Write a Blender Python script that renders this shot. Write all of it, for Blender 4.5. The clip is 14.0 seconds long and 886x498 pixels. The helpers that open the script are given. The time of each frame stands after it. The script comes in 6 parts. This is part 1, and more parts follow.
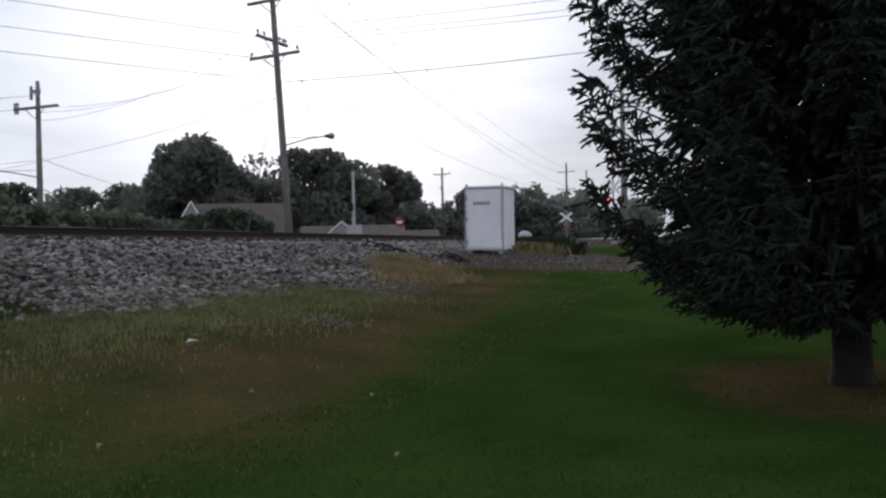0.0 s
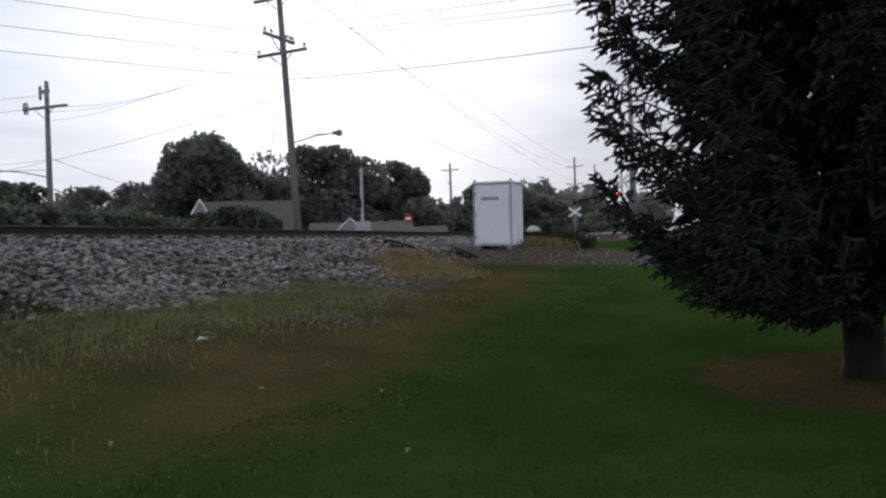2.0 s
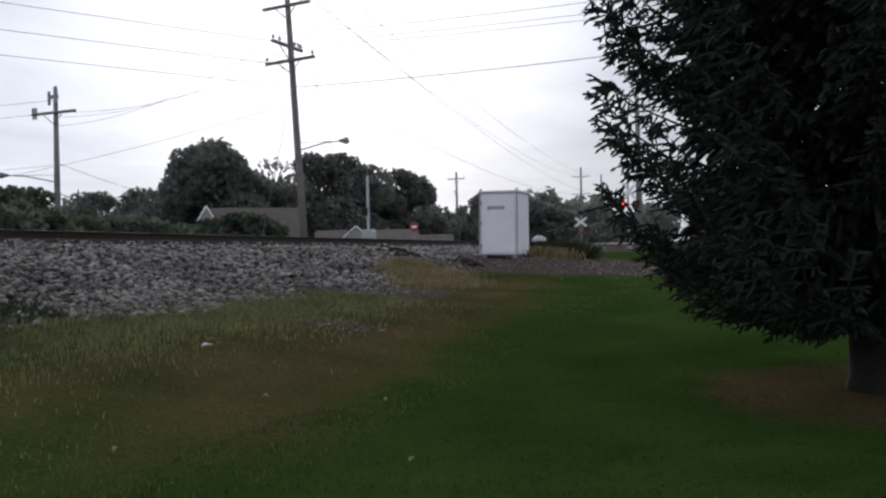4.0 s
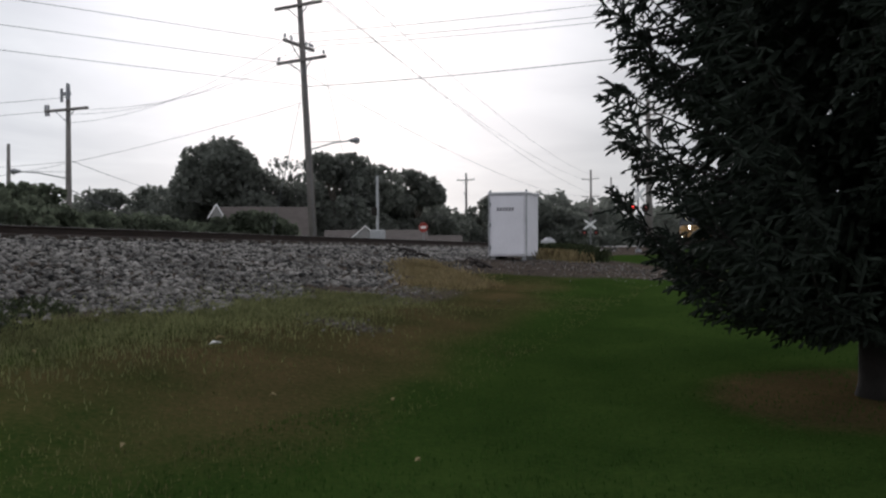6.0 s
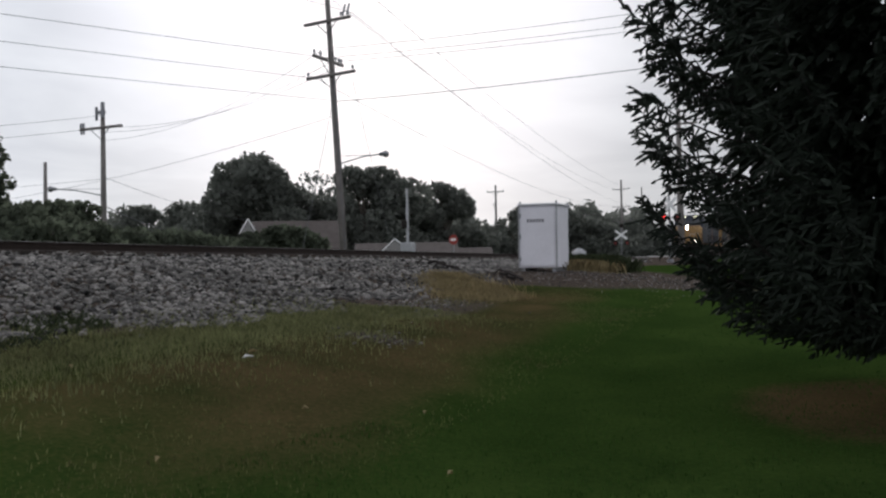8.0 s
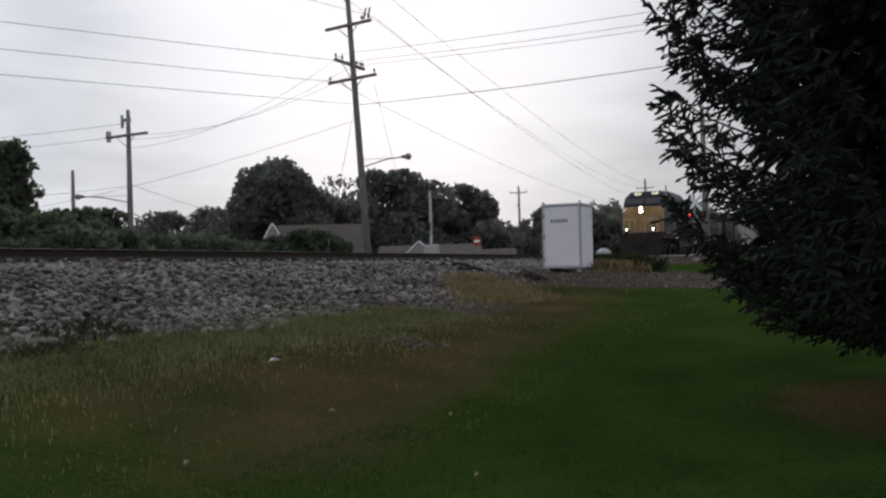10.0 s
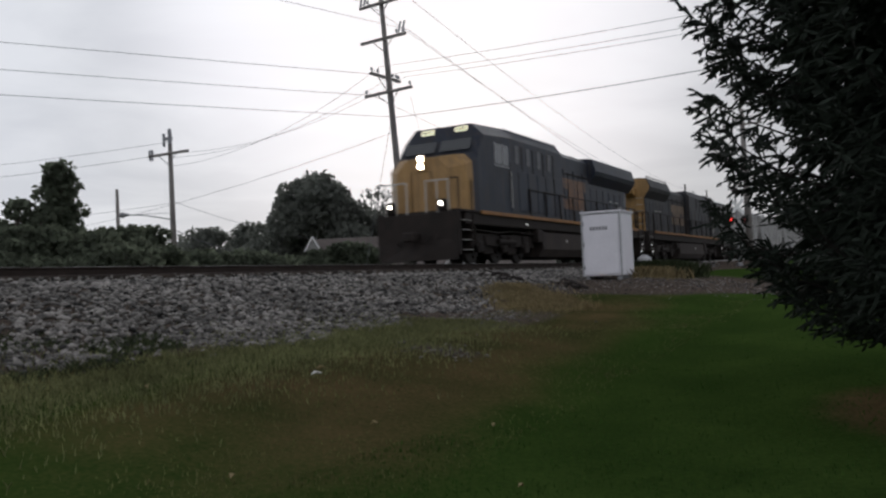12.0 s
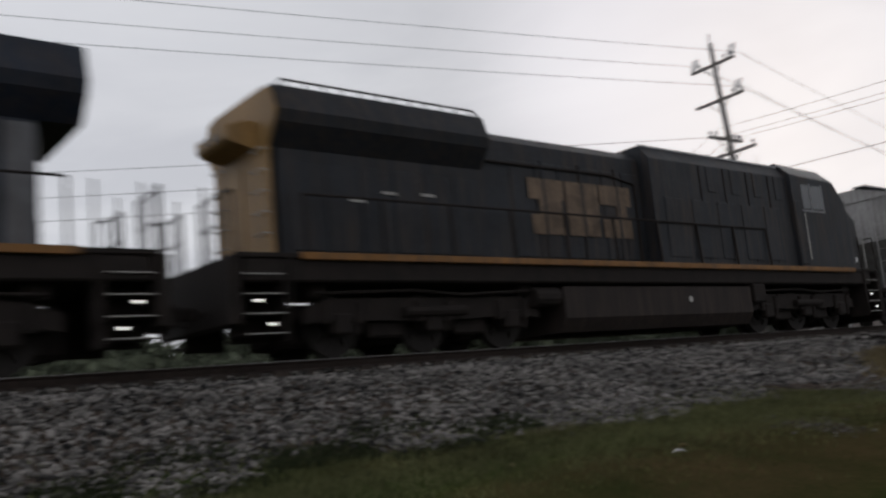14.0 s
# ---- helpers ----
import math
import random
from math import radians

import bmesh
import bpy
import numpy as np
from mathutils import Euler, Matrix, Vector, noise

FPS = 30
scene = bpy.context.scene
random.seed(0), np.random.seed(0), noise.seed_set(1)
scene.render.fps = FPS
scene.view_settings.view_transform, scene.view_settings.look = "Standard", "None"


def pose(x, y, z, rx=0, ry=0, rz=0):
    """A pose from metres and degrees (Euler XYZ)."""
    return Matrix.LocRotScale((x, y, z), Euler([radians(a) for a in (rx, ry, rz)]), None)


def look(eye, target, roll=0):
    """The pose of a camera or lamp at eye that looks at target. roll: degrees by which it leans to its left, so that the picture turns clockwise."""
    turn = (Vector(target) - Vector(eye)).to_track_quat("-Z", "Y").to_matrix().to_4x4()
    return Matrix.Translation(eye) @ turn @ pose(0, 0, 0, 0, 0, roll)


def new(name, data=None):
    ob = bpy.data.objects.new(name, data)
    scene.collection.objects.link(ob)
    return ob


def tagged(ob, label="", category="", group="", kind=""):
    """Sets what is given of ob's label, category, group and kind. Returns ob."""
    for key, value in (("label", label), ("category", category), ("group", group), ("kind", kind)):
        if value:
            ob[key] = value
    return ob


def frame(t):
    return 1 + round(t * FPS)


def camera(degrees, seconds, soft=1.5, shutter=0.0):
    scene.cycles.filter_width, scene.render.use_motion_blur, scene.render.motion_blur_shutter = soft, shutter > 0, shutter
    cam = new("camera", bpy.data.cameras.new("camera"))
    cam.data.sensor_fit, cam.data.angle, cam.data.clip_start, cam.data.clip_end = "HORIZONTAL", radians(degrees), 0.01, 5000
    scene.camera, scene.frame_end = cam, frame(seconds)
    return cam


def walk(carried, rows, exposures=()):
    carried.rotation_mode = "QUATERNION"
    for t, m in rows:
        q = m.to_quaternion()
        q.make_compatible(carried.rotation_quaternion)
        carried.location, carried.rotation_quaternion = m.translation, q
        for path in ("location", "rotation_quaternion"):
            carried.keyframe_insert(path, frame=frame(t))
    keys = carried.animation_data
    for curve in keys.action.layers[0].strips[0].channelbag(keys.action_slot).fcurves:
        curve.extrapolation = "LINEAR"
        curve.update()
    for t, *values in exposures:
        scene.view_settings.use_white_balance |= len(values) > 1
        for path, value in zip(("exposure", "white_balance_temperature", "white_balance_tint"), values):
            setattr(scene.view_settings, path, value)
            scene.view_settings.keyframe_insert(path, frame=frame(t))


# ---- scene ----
# ---------------------------------------------------------------- camera
cam = camera(54.4, 14.0, soft=2.35, shutter=0.4)
EYE = (0.0, 0.0, 1.5)
TURNS = [(0, 20.55, 0.12, 1.26), (0.5, 21.36, 0.13, 1.39), (1, 20.98, 0.21, 1.55), (1.5, 21.23, -0.23, 1.68), (2, 21.13, -0.14, 1.76),
         (2.5, 20.93, -0.25, 1.30), (3, 20.98, -0.27, 1.46), (3.5, 21.33, 0.08, 1.39), (5.8, 21.96, 0.77, 0.58), (6, 22.08, 0.51, 0.48),
         (6.5, 22.75, 0.83, 0.91), (7, 23.00, 0.93, 1.02), (7.5, 23.41, 1.05, 0.85), (8, 24.09, 1.35, 1.04), (8.2, 23.78, 1.55, 1.08),
         (10.3, 25.97, 1.52, 1.73), (10.5, 26.07, 1.73, 1.62), (11, 26.20, 1.89, 2.16), (11.5, 26.99, 2.24, 2.70), (12, 28.32, 2.31, 2.89),
         (12.5, 30.47, 2.75, 3.31), (12.7, 31.58, 3.65, 3.55), (13, 35.52, 5.64, 4.80), (13.2, 37.60, 6.20, 4.89), (13.5, 41.66, 7.70, 4.77),
         (13.8, 46.75, 8.86, 5.25), (14, 51.46, 8.98, 5.18)]
walk(cam, [(t, pose(*EYE, 90 + p, r, w)) for t, w, p, r in TURNS],
     exposures=[(0, 0.12, 5850, 10), (3.7, 0.12, 5850, 10), (5.8, 0.04, 6150, 9), (8.2, 0.02, 6100, 9), (10.3, -0.14, 6150, 9), (12.2, -0.14, 6150, 9), (12.6, -0.02, 6200, 9), (13.0, 0.08, 6300, 9), (13.6, -0.06, 6300, 10), (14, -0.34, 6300, 10)])

# ---------------------------------------------------------------- world and sun
SUN_AZ, SUN_EL = 28.0, 18.0
sun_way = Vector((-math.sin(radians(SUN_AZ)) * math.cos(radians(SUN_EL)), math.cos(radians(SUN_AZ)) * math.cos(radians(SUN_EL)), math.sin(radians(SUN_EL))))


def make_world():
    w = bpy.data.worlds.new("overcast_evening")
    scene.world = w
    w.use_nodes = True
    n, l = w.node_tree.nodes, w.node_tree.links
    n.clear()
    out, bg = n.new("ShaderNodeOutputWorld"), n.new("ShaderNodeBackground")
    sky = n.new("ShaderNodeTexSky")
    sky.sky_type, sky.sun_disc = "NISHITA", False
    sky.sun_elevation, sky.sun_rotation = radians(SUN_EL), radians(-SUN_AZ)
    sky.air_density, sky.dust_density = 1.0, 3.0
    co = n.new("ShaderNodeTexCoord")
    sep = n.new("ShaderNodeSeparateXYZ")
    l.new(co.outputs["Generated"], sep.inputs[0])
    # cloud deck: project the direction on a flat layer
    zc = n.new("ShaderNodeMath"); zc.operation = "MAXIMUM"; zc.inputs[1].default_value = 0.04
    l.new(sep.outputs[2], zc.inputs[0])
    za = n.new("ShaderNodeMath"); za.operation = "ADD"; za.inputs[1].default_value = 0.12
    l.new(zc.outputs[0], za.inputs[0])
    dx = n.new("ShaderNodeMath"); dx.operation = "DIVIDE"; l.new(sep.outputs[0], dx.inputs[0]); l.new(za.outputs[0], dx.inputs[1])
    dy = n.new("ShaderNodeMath"); dy.operation = "DIVIDE"; l.new(sep.outputs[1], dy.inputs[0]); l.new(za.outputs[0], dy.inputs[1])
    comb = n.new("ShaderNodeCombineXYZ"); l.new(dx.outputs[0], comb.inputs[0]); l.new(dy.outputs[0], comb.inputs[1])
    n1 = n.new("ShaderNodeTexNoise"); n1.inputs["Scale"].default_value = 1.15; n1.inputs["Detail"].default_value = 7; n1.inputs["Roughness"].default_value = 0.52
    n1.inputs["Distortion"].default_value = 0.5
    l.new(comb.outputs[0], n1.inputs["Vector"])
    ramp = n.new("ShaderNodeValToRGB")
    ramp.color_ramp.elements[0].position, ramp.color_ramp.elements[0].color = 0.40, (0.64, 0.64, 0.67, 1)
    ramp.color_ramp.elements[1].position, ramp.color_ramp.elements[1].color = 0.64, (0.77, 0.765, 0.785, 1)
    l.new(n1.outputs["Fac"], ramp.inputs[0])
    # glow of the hidden sun through the cloud
    dot = n.new("ShaderNodeVectorMath"); dot.operation = "DOT_PRODUCT"; dot.inputs[1].default_value = sun_way
    l.new(co.outputs["Generated"], dot.inputs[0])
    glow = n.new("ShaderNodeMapRange"); glow.interpolation_type = "SMOOTHERSTEP"
    glow.inputs["From Min"].default_value, glow.inputs["From Max"].default_value = 0.92, 1.0
    glow.inputs["To Min"].default_value, glow.inputs["To Max"].default_value = 0.0, 1.0
    l.new(dot.outputs["Value"], glow.inputs["Value"])
    # brightness added to the unseen sky behind the camera, to fill near faces
    broad = n.new("ShaderNodeMapRange"); broad.interpolation_type = "SMOOTHSTEP"
    broad.inputs["From Min"].default_value, broad.inputs["From Max"].default_value = -0.6, 1.0
    broad.inputs["To Min"].default_value, broad.inputs["To Max"].default_value = 1.30, 0.80
    l.new(dot.outputs["Value"], broad.inputs["Value"])
    # unseen sky overhead, dimmed on purpose to lower the light on the ground
    overhead_dim = n.new("ShaderNodeMapRange"); overhead_dim.interpolation_type = "SMOOTHSTEP"
    overhead_dim.inputs["From Min"].default_value, overhead_dim.inputs["From Max"].default_value = 0.45, 1.0
    overhead_dim.inputs["To Min"].default_value, overhead_dim.inputs["To Max"].default_value = 1.0, 0.62
    l.new(sep.outputs[2], overhead_dim.inputs["Value"])
    # thinner, brighter cloud to the west
    west = n.new("ShaderNodeVectorMath"); west.operation = "DOT_PRODUCT"; west.inputs[1].default_value = (-0.93, 0.28, 0.24)
    l.new(co.outputs["Generated"], west.inputs[0])
    thin = n.new("ShaderNodeMapRange"); thin.interpolation_type = "SMOOTHSTEP"
    thin.inputs["From Min"].default_value, thin.inputs["From Max"].default_value = 0.70, 1.0
    thin.inputs["To Min"].default_value, thin.inputs["To Max"].default_value = 1.0, 1.42
    l.new(west.outputs["Value"], thin.inputs["Value"])
    side = n.new("ShaderNodeMath"); side.operation = "MULTIPLY"
    l.new(broad.outputs[0], side.inputs[0]); l.new(thin.outputs[0], side.inputs[1])
    both = n.new("ShaderNodeMath"); both.operation = "MULTIPLY"
    l.new(side.outputs[0], both.inputs[0]); l.new(overhead_dim.outputs[0], both.inputs[1])
    mul = n.new("ShaderNodeVectorMath"); mul.operation = "SCALE"
    l.new(ramp.outputs[0], mul.inputs[0]); l.new(both.outputs[0], mul.inputs["Scale"])
    gl = n.new("ShaderNodeVectorMath"); gl.operation = "SCALE"; gl.inputs[0].default_value = (0.44, 0.405, 0.41)
    l.new(glow.outputs[0], gl.inputs["Scale"])
    add = n.new("ShaderNodeVectorMath"); add.operation = "ADD"
    l.new(mul.outputs[0], add.inputs[0]); l.new(gl.outputs[0], add.inputs[1])
    sk = n.new("ShaderNodeVectorMath"); sk.operation = "SCALE"; sk.inputs["Scale"].default_value = 0.06
    l.new(sky.outputs[0], sk.inputs[0])
    mix = n.new("ShaderNodeMix"); mix.data_type = "RGBA"; mix.inputs[0].default_value = 0.94
    l.new(sk.outputs[0], mix.inputs[6]); l.new(add.outputs[0], mix.inputs[7])
    l.new(mix.outputs[2], bg.inputs["Color"]); bg.inputs["Strength"].default_value = 1.0
    l.new(bg.outputs[0], out.inputs[0])


make_world()
sun = new("sun", bpy.data.lights.new("sun", "SUN"))
sun.data.energy, sun.data.angle, sun.data.color = 1.3, radians(35), (1.0, 0.95, 0.9)
sun.matrix_world = look((0, 0, 50), Vector((0, 0, 50)) - sun_way)

# ---------------------------------------------------------------- materials
MATS = {}


def mat(name, color, rough=0.7, metal=0.0, vary=0.25, scale=6.0, fine=60.0, bump=0.0, color2=None, emit=0.0, island=0.0, rand=0.0, spec=0.4, coat=0.0, thin=0.0, streak=0.0):
    """A procedural surface: two scales of noise between color and color2, optional relief and a change from piece to piece."""
    if name in MATS:
        return MATS[name]
    m = bpy.data.materials.new(name)
    m.use_nodes = True
    n, l = m.node_tree.nodes, m.node_tree.links
    b = n["Principled BSDF"]
    b.inputs["Roughness"].default_value, b.inputs["Metallic"].default_value = rough, metal
    b.inputs["Specular IOR Level"].default_value = spec
    b.inputs["Coat Weight"].default_value = coat
    c2 = color2 or tuple(c * (1 - vary) for c in color)
    co = n.new("ShaderNodeTexCoord")
    a = n.new("ShaderNodeTexNoise"); a.inputs["Scale"].default_value = scale; a.inputs["Detail"].default_value = 6
    l.new(co.outputs["Object"], a.inputs["Vector"])
    f = n.new("ShaderNodeTexNoise"); f.inputs["Scale"].default_value = fine; f.inputs["Detail"].default_value = 3
    l.new(co.outputs["Object"], f.inputs["Vector"])
    mixf = n.new("ShaderNodeMix"); mixf.inputs[0].default_value = 0.35
    l.new(a.outputs["Fac"], mixf.inputs[2]); l.new(f.outputs["Fac"], mixf.inputs[3])
    r = n.new("ShaderNodeValToRGB")
    r.color_ramp.elements[0].position, r.color_ramp.elements[0].color = 0.36, (*c2, 1)
    r.color_ramp.elements[1].position, r.color_ramp.elements[1].color = 0.62, (*color, 1)
    l.new(mixf.outputs[0], r.inputs[0])
    last = r.outputs[0]
    if streak:
        mp = n.new("ShaderNodeMapping"); mp.inputs["Scale"].default_value = (5.0, 5.0, 0.35)
        l.new(co.outputs["Object"], mp.inputs[0])
        sn = n.new("ShaderNodeTexNoise"); sn.inputs["Scale"].default_value = 1.6; sn.inputs["Detail"].default_value = 8; sn.inputs["Roughness"].default_value = 0.65
        l.new(mp.outputs[0], sn.inputs["Vector"])
        sr = n.new("ShaderNodeValToRGB")
        sr.color_ramp.elements[0].position, sr.color_ramp.elements[0].color = 0.46, (0, 0, 0, 1)
        sr.color_ramp.elements[1].position, sr.color_ramp.elements[1].color = 0.72, (streak, streak, streak, 1)
        l.new(sn.outputs["Fac"], sr.inputs[0])
        sm = n.new("ShaderNodeMix"); sm.data_type = "RGBA"; sm.inputs[7].default_value = (0.075, 0.052, 0.038, 1)
        l.new(sr.outputs[0], sm.inputs[0]); l.new(last, sm.inputs[6])
        last = sm.outputs[2]
    if island or rand:
        g = n.new("ShaderNodeNewGeometry") if island else n.new("ShaderNodeObjectInfo")
        mr = n.new("ShaderNodeMapRange")
        k = island or rand
        mr.inputs["To Min"].default_value, mr.inputs["To Max"].default_value = 1 - k, 1 + k
        l.new(g.outputs["Random Per Island" if island else "Random"], mr.inputs["Value"])
        sc = n.new("ShaderNodeVectorMath"); sc.operation = "SCALE"
        l.new(last, sc.inputs[0]); l.new(mr.outputs[0], sc.inputs["Scale"])
        last = sc.outputs[0]
    l.new(last, b.inputs["Base Color"])
    if bump:
        bp = n.new("ShaderNodeBump"); bp.inputs["Strength"].default_value = bump; bp.inputs["Distance"].default_value = 0.02
        l.new(f.outputs["Fac"], bp.inputs["Height"]); l.new(bp.outputs[0], b.inputs["Normal"])
    if emit:
        b.inputs["Emission Color"].default_value, b.inputs["Emission Strength"].default_value = (*color, 1), emit
    if thin:
        tl, ms = n.new("ShaderNodeBsdfTranslucent"), n.new("ShaderNodeMixShader")
        l.new(last, tl.inputs["Color"])
        ms.inputs[0].default_value = thin
        l.new(b.outputs[0], ms.inputs[1]); l.new(tl.outputs[0], ms.inputs[2]); l.new(ms.outputs[0], n["Material Output"].inputs[0])
    MATS[name] = m
    return m


def ground_mat():
    """Lawn, worn brown strip, gravel and dry grass, by place on the ground."""
    m = bpy.data.materials.new("ground")
    m.use_nodes = True
    n, l = m.node_tree.nodes, m.node_tree.links
    b = n["Principled BSDF"]
    b.inputs["Roughness"].default_value, b.inputs["Specular IOR Level"].default_value = 0.95, 0.0
    at = n.new("ShaderNodeAttribute"); at.attribute_name = "cover"
    co = n.new("ShaderNodeTexCoord")
    big = n.new("ShaderNodeTexNoise"); big.inputs["Scale"].default_value = 0.7; big.inputs["Detail"].default_value = 6
    fin = n.new("ShaderNodeTexNoise"); fin.inputs["Scale"].default_value = 22; fin.inputs["Detail"].default_value = 5; fin.inputs["Roughness"].default_value = 0.7
    for t in (big, fin):
        l.new(co.outputs["Object"], t.inputs["Vector"])

    def ramp(src, p0, c0, p1, c1):
        r = n.new("ShaderNodeValToRGB")
        r.color_ramp.elements[0].position, r.color_ramp.elements[0].color = p0, (*c0, 1)
        r.color_ramp.elements[1].position, r.color_ramp.elements[1].color = p1, (*c1, 1)
        l.new(src, r.inputs[0])
        return r.outputs[0]

    mx = n.new("ShaderNodeMix"); mx.inputs[0].default_value = 0.5
    l.new(big.outputs["Fac"], mx.inputs[2]); l.new(fin.outputs["Fac"], mx.inputs[3])
    lawn = ramp(mx.outputs[0], 0.35, (0.018, 0.036, 0.008), 0.65, (0.042, 0.070, 0.016))
    worn = ramp(mx.outputs[0], 0.35, (0.036, 0.035, 0.016), 0.65, (0.108, 0.074, 0.037))
    # gravel tone, darkened to paint in the shade of gaps between ballast stones
    grav = ramp(fin.outputs["Fac"], 0.38, (0.030, 0.025, 0.021), 0.64, (0.135, 0.108, 0.090))
    sep = n.new("ShaderNodeSeparateColor"); l.new(at.outputs["Color"], sep.inputs[0])

    def edge(src):
        a = n.new("ShaderNodeMath"); a.operation = "ADD"; l.new(src, a.inputs[0])
        s = n.new("ShaderNodeMath"); s.operation = "MULTIPLY_ADD"; s.inputs[1].default_value, s.inputs[2].default_value = 0.9, -0.45
        l.new(mx.outputs[0], s.inputs[0]); l.new(s.outputs[0], a.inputs[1]); a.use_clamp = True
        q = n.new("ShaderNodeMapRange"); q.interpolation_type = "SMOOTHSTEP"; q.inputs["From Min"].default_value, q.inputs["From Max"].default_value = 0.25, 0.75
        l.new(a.outputs[0], q.inputs["Value"])
        return q.outputs[0]
    m1 = n.new("ShaderNodeMix"); m1.data_type = "RGBA"; l.new(edge(sep.outputs[0]), m1.inputs[0]); l.new(lawn, m1.inputs[6]); l.new(worn, m1.inputs[7])
    m2 = n.new("ShaderNodeMix"); m2.data_type = "RGBA"; l.new(edge(sep.outputs[1]), m2.inputs[0]); l.new(m1.outputs[2], m2.inputs[6]); l.new(grav, m2.inputs[7])
    l.new(m2.outputs[2], b.inputs["Base Color"])
    bp = n.new("ShaderNodeBump"); bp.inputs["Strength"].default_value = 0.6; bp.inputs["Distance"].default_value = 0.04
    l.new(fin.outputs["Fac"], bp.inputs["Height"]); l.new(bp.outputs[0], b.inputs["Normal"])
    return m


M_GROUND = ground_mat()
M_STONE = mat("ballast_stone", (0.200, 0.186, 0.172), 0.85, vary=0.66, scale=1.1, fine=90, bump=0.3, island=0.95)
M_STONE_P = mat("ballast_stone_single", (0.200, 0.186, 0.172), 0.85, vary=0.66, scale=1.1, fine=90, bump=0.3, rand=0.95)
M_RAIL = mat("rusty_rail", (0.036, 0.024, 0.019), 0.8, 0.3, vary=0.4, scale=8, bump=0.2)
M_RAILHEAD = mat("polished_rail_head", (0.45, 0.44, 0.43), 0.3, 1.0, vary=0.2)
M_TIE = mat("creosoted_tie", (0.055, 0.042, 0.033), 0.9, vary=0.4, scale=5, bump=0.4, rand=0.3)
M_YELLOW = mat("yellow_livery", (0.36, 0.212, 0.075), 0.5, vary=0.3, scale=1.6, fine=14, streak=0.55)
M_STRIPE = mat("dirty_orange_stripe", (0.30, 0.135, 0.030), 0.55, vary=0.4, scale=2.0, fine=14, streak=0.7)
M_BLUE = mat("dark_blue_livery", (0.019, 0.026, 0.041), 0.48, vary=0.4, scale=1.2, fine=12, streak=0.6, spec=0.25)
M_BLUE2 = mat("faded_blue_livery", (0.029, 0.032, 0.038), 0.55, vary=0.4, scale=1.2, fine=12, streak=0.75, spec=0.25)
M_BLACK = mat("grimy_black_underframe", (0.021, 0.0145, 0.0115), 0.85, vary=0.5, scale=3, bump=0.2)
M_TANK = mat("dusty_black_tank", (0.027, 0.019, 0.016), 0.75, vary=0.4, scale=1.5, streak=0.5)
M_STEEL = mat("worn_wheel_steel", (0.035, 0.03, 0.027), 0.7, 0.4, vary=0.4)
M_GLASS = mat("dark_cab_glass", (0.03, 0.033, 0.036), 0.10, vary=0.1, spec=0.9)
M_BOARD = mat("lit_number_board", (1.0, 0.93, 0.62), 0.5, emit=0.85, vary=0.05)
M_BAR = mat("black_bar_mark", (0.03, 0.03, 0.03), 0.7)
M_LAMP = mat("lit_headlamp", (1.0, 0.88, 0.66), 0.3, emit=40.0, vary=0.02)
M_DITCH = mat("lit_ditch_lamp", (1.0, 0.90, 0.72), 0.3, emit=12.0, vary=0.02)
M_LOGO = mat("orange_lettering_paint", (0.19, 0.092, 0.045), 0.55, vary=0.6, scale=2.2, fine=9, streak=0.8)
M_LOGO2 = mat("faded_tan_lettering_paint", (0.20, 0.135, 0.085), 0.6, vary=0.6, scale=2.2, fine=9, streak=0.8)
M_GRILLE = mat("dusty_grille_and_flank_sheen", (0.16, 0.16, 0.17), 0.6, 0.2, vary=0.4, scale=3, streak=0.5)
M_STEPLAMP = mat("lit_step_lamp", (1.0, 0.97, 0.90), 0.3, emit=1.6, vary=0.02)
M_WHITE = mat("white_enamel", (0.74, 0.72, 0.76), 0.55, vary=0.10, scale=1.5, fine=20)
M_STEP = mat("white_step_edge", (0.45, 0.43, 0.40), 0.6)
M_HOPPER = mat("pale_grey_hopper_paint", (0.42, 0.41, 0.40), 0.65, vary=0.35, scale=0.9, fine=9, streak=0.45)
M_GREYMETAL = mat("galvanised_metal", (0.30, 0.30, 0.31), 0.5, 0.7, vary=0.3)
M_ALU = mat("grey_sheet_metal", (0.42, 0.42, 0.43), 0.55, 0.3, vary=0.2)
M_POLE = mat("weathered_pole_wood", (0.21, 0.19, 0.178), 0.9, vary=0.3, scale=3, fine=40, bump=0.3)
M_WIRE = mat("cable_sheath", (0.16, 0.16, 0.17), 0.7)
M_INSUL = mat("grey_insulator", (0.25, 0.25, 0.27), 0.3)
# bark and needles below their own tone: the crown's shade is painted in
M_BARK = mat("shade_dark_spruce_bark", (0.020, 0.016, 0.014), 0.95, vary=0.5, scale=6, fine=40, bump=0.6)
M_NEEDLE = mat("shade_dark_spruce_needles", (0.020, 0.027, 0.019), 0.8, vary=0.5, scale=1.2, fine=9, island=0.4, spec=0.2)
# paler and greyer than real leaves: distance haze is put into the colour
M_LEAF = mat("hazed_broadleaf_foliage", (0.19, 0.20, 0.175), 0.8, vary=0.25, scale=0.35, fine=2.0, island=0.35, spec=0.2, thin=0.7)
M_LEAF2 = mat("shrub_foliage", (0.135, 0.155, 0.11), 0.8, vary=0.45, scale=0.5, fine=3.0, island=0.4, spec=0.2, thin=0.7)
M_TRUNK = mat("grey_bark", (0.10, 0.085, 0.07), 0.95, vary=0.4, scale=3, bump=0.4)
M_GRASS = mat("grass_blades", (0.038, 0.078, 0.017), 0.9, vary=0.3, scale=0.5, fine=3, island=0.18, spec=0.0, thin=0.5)
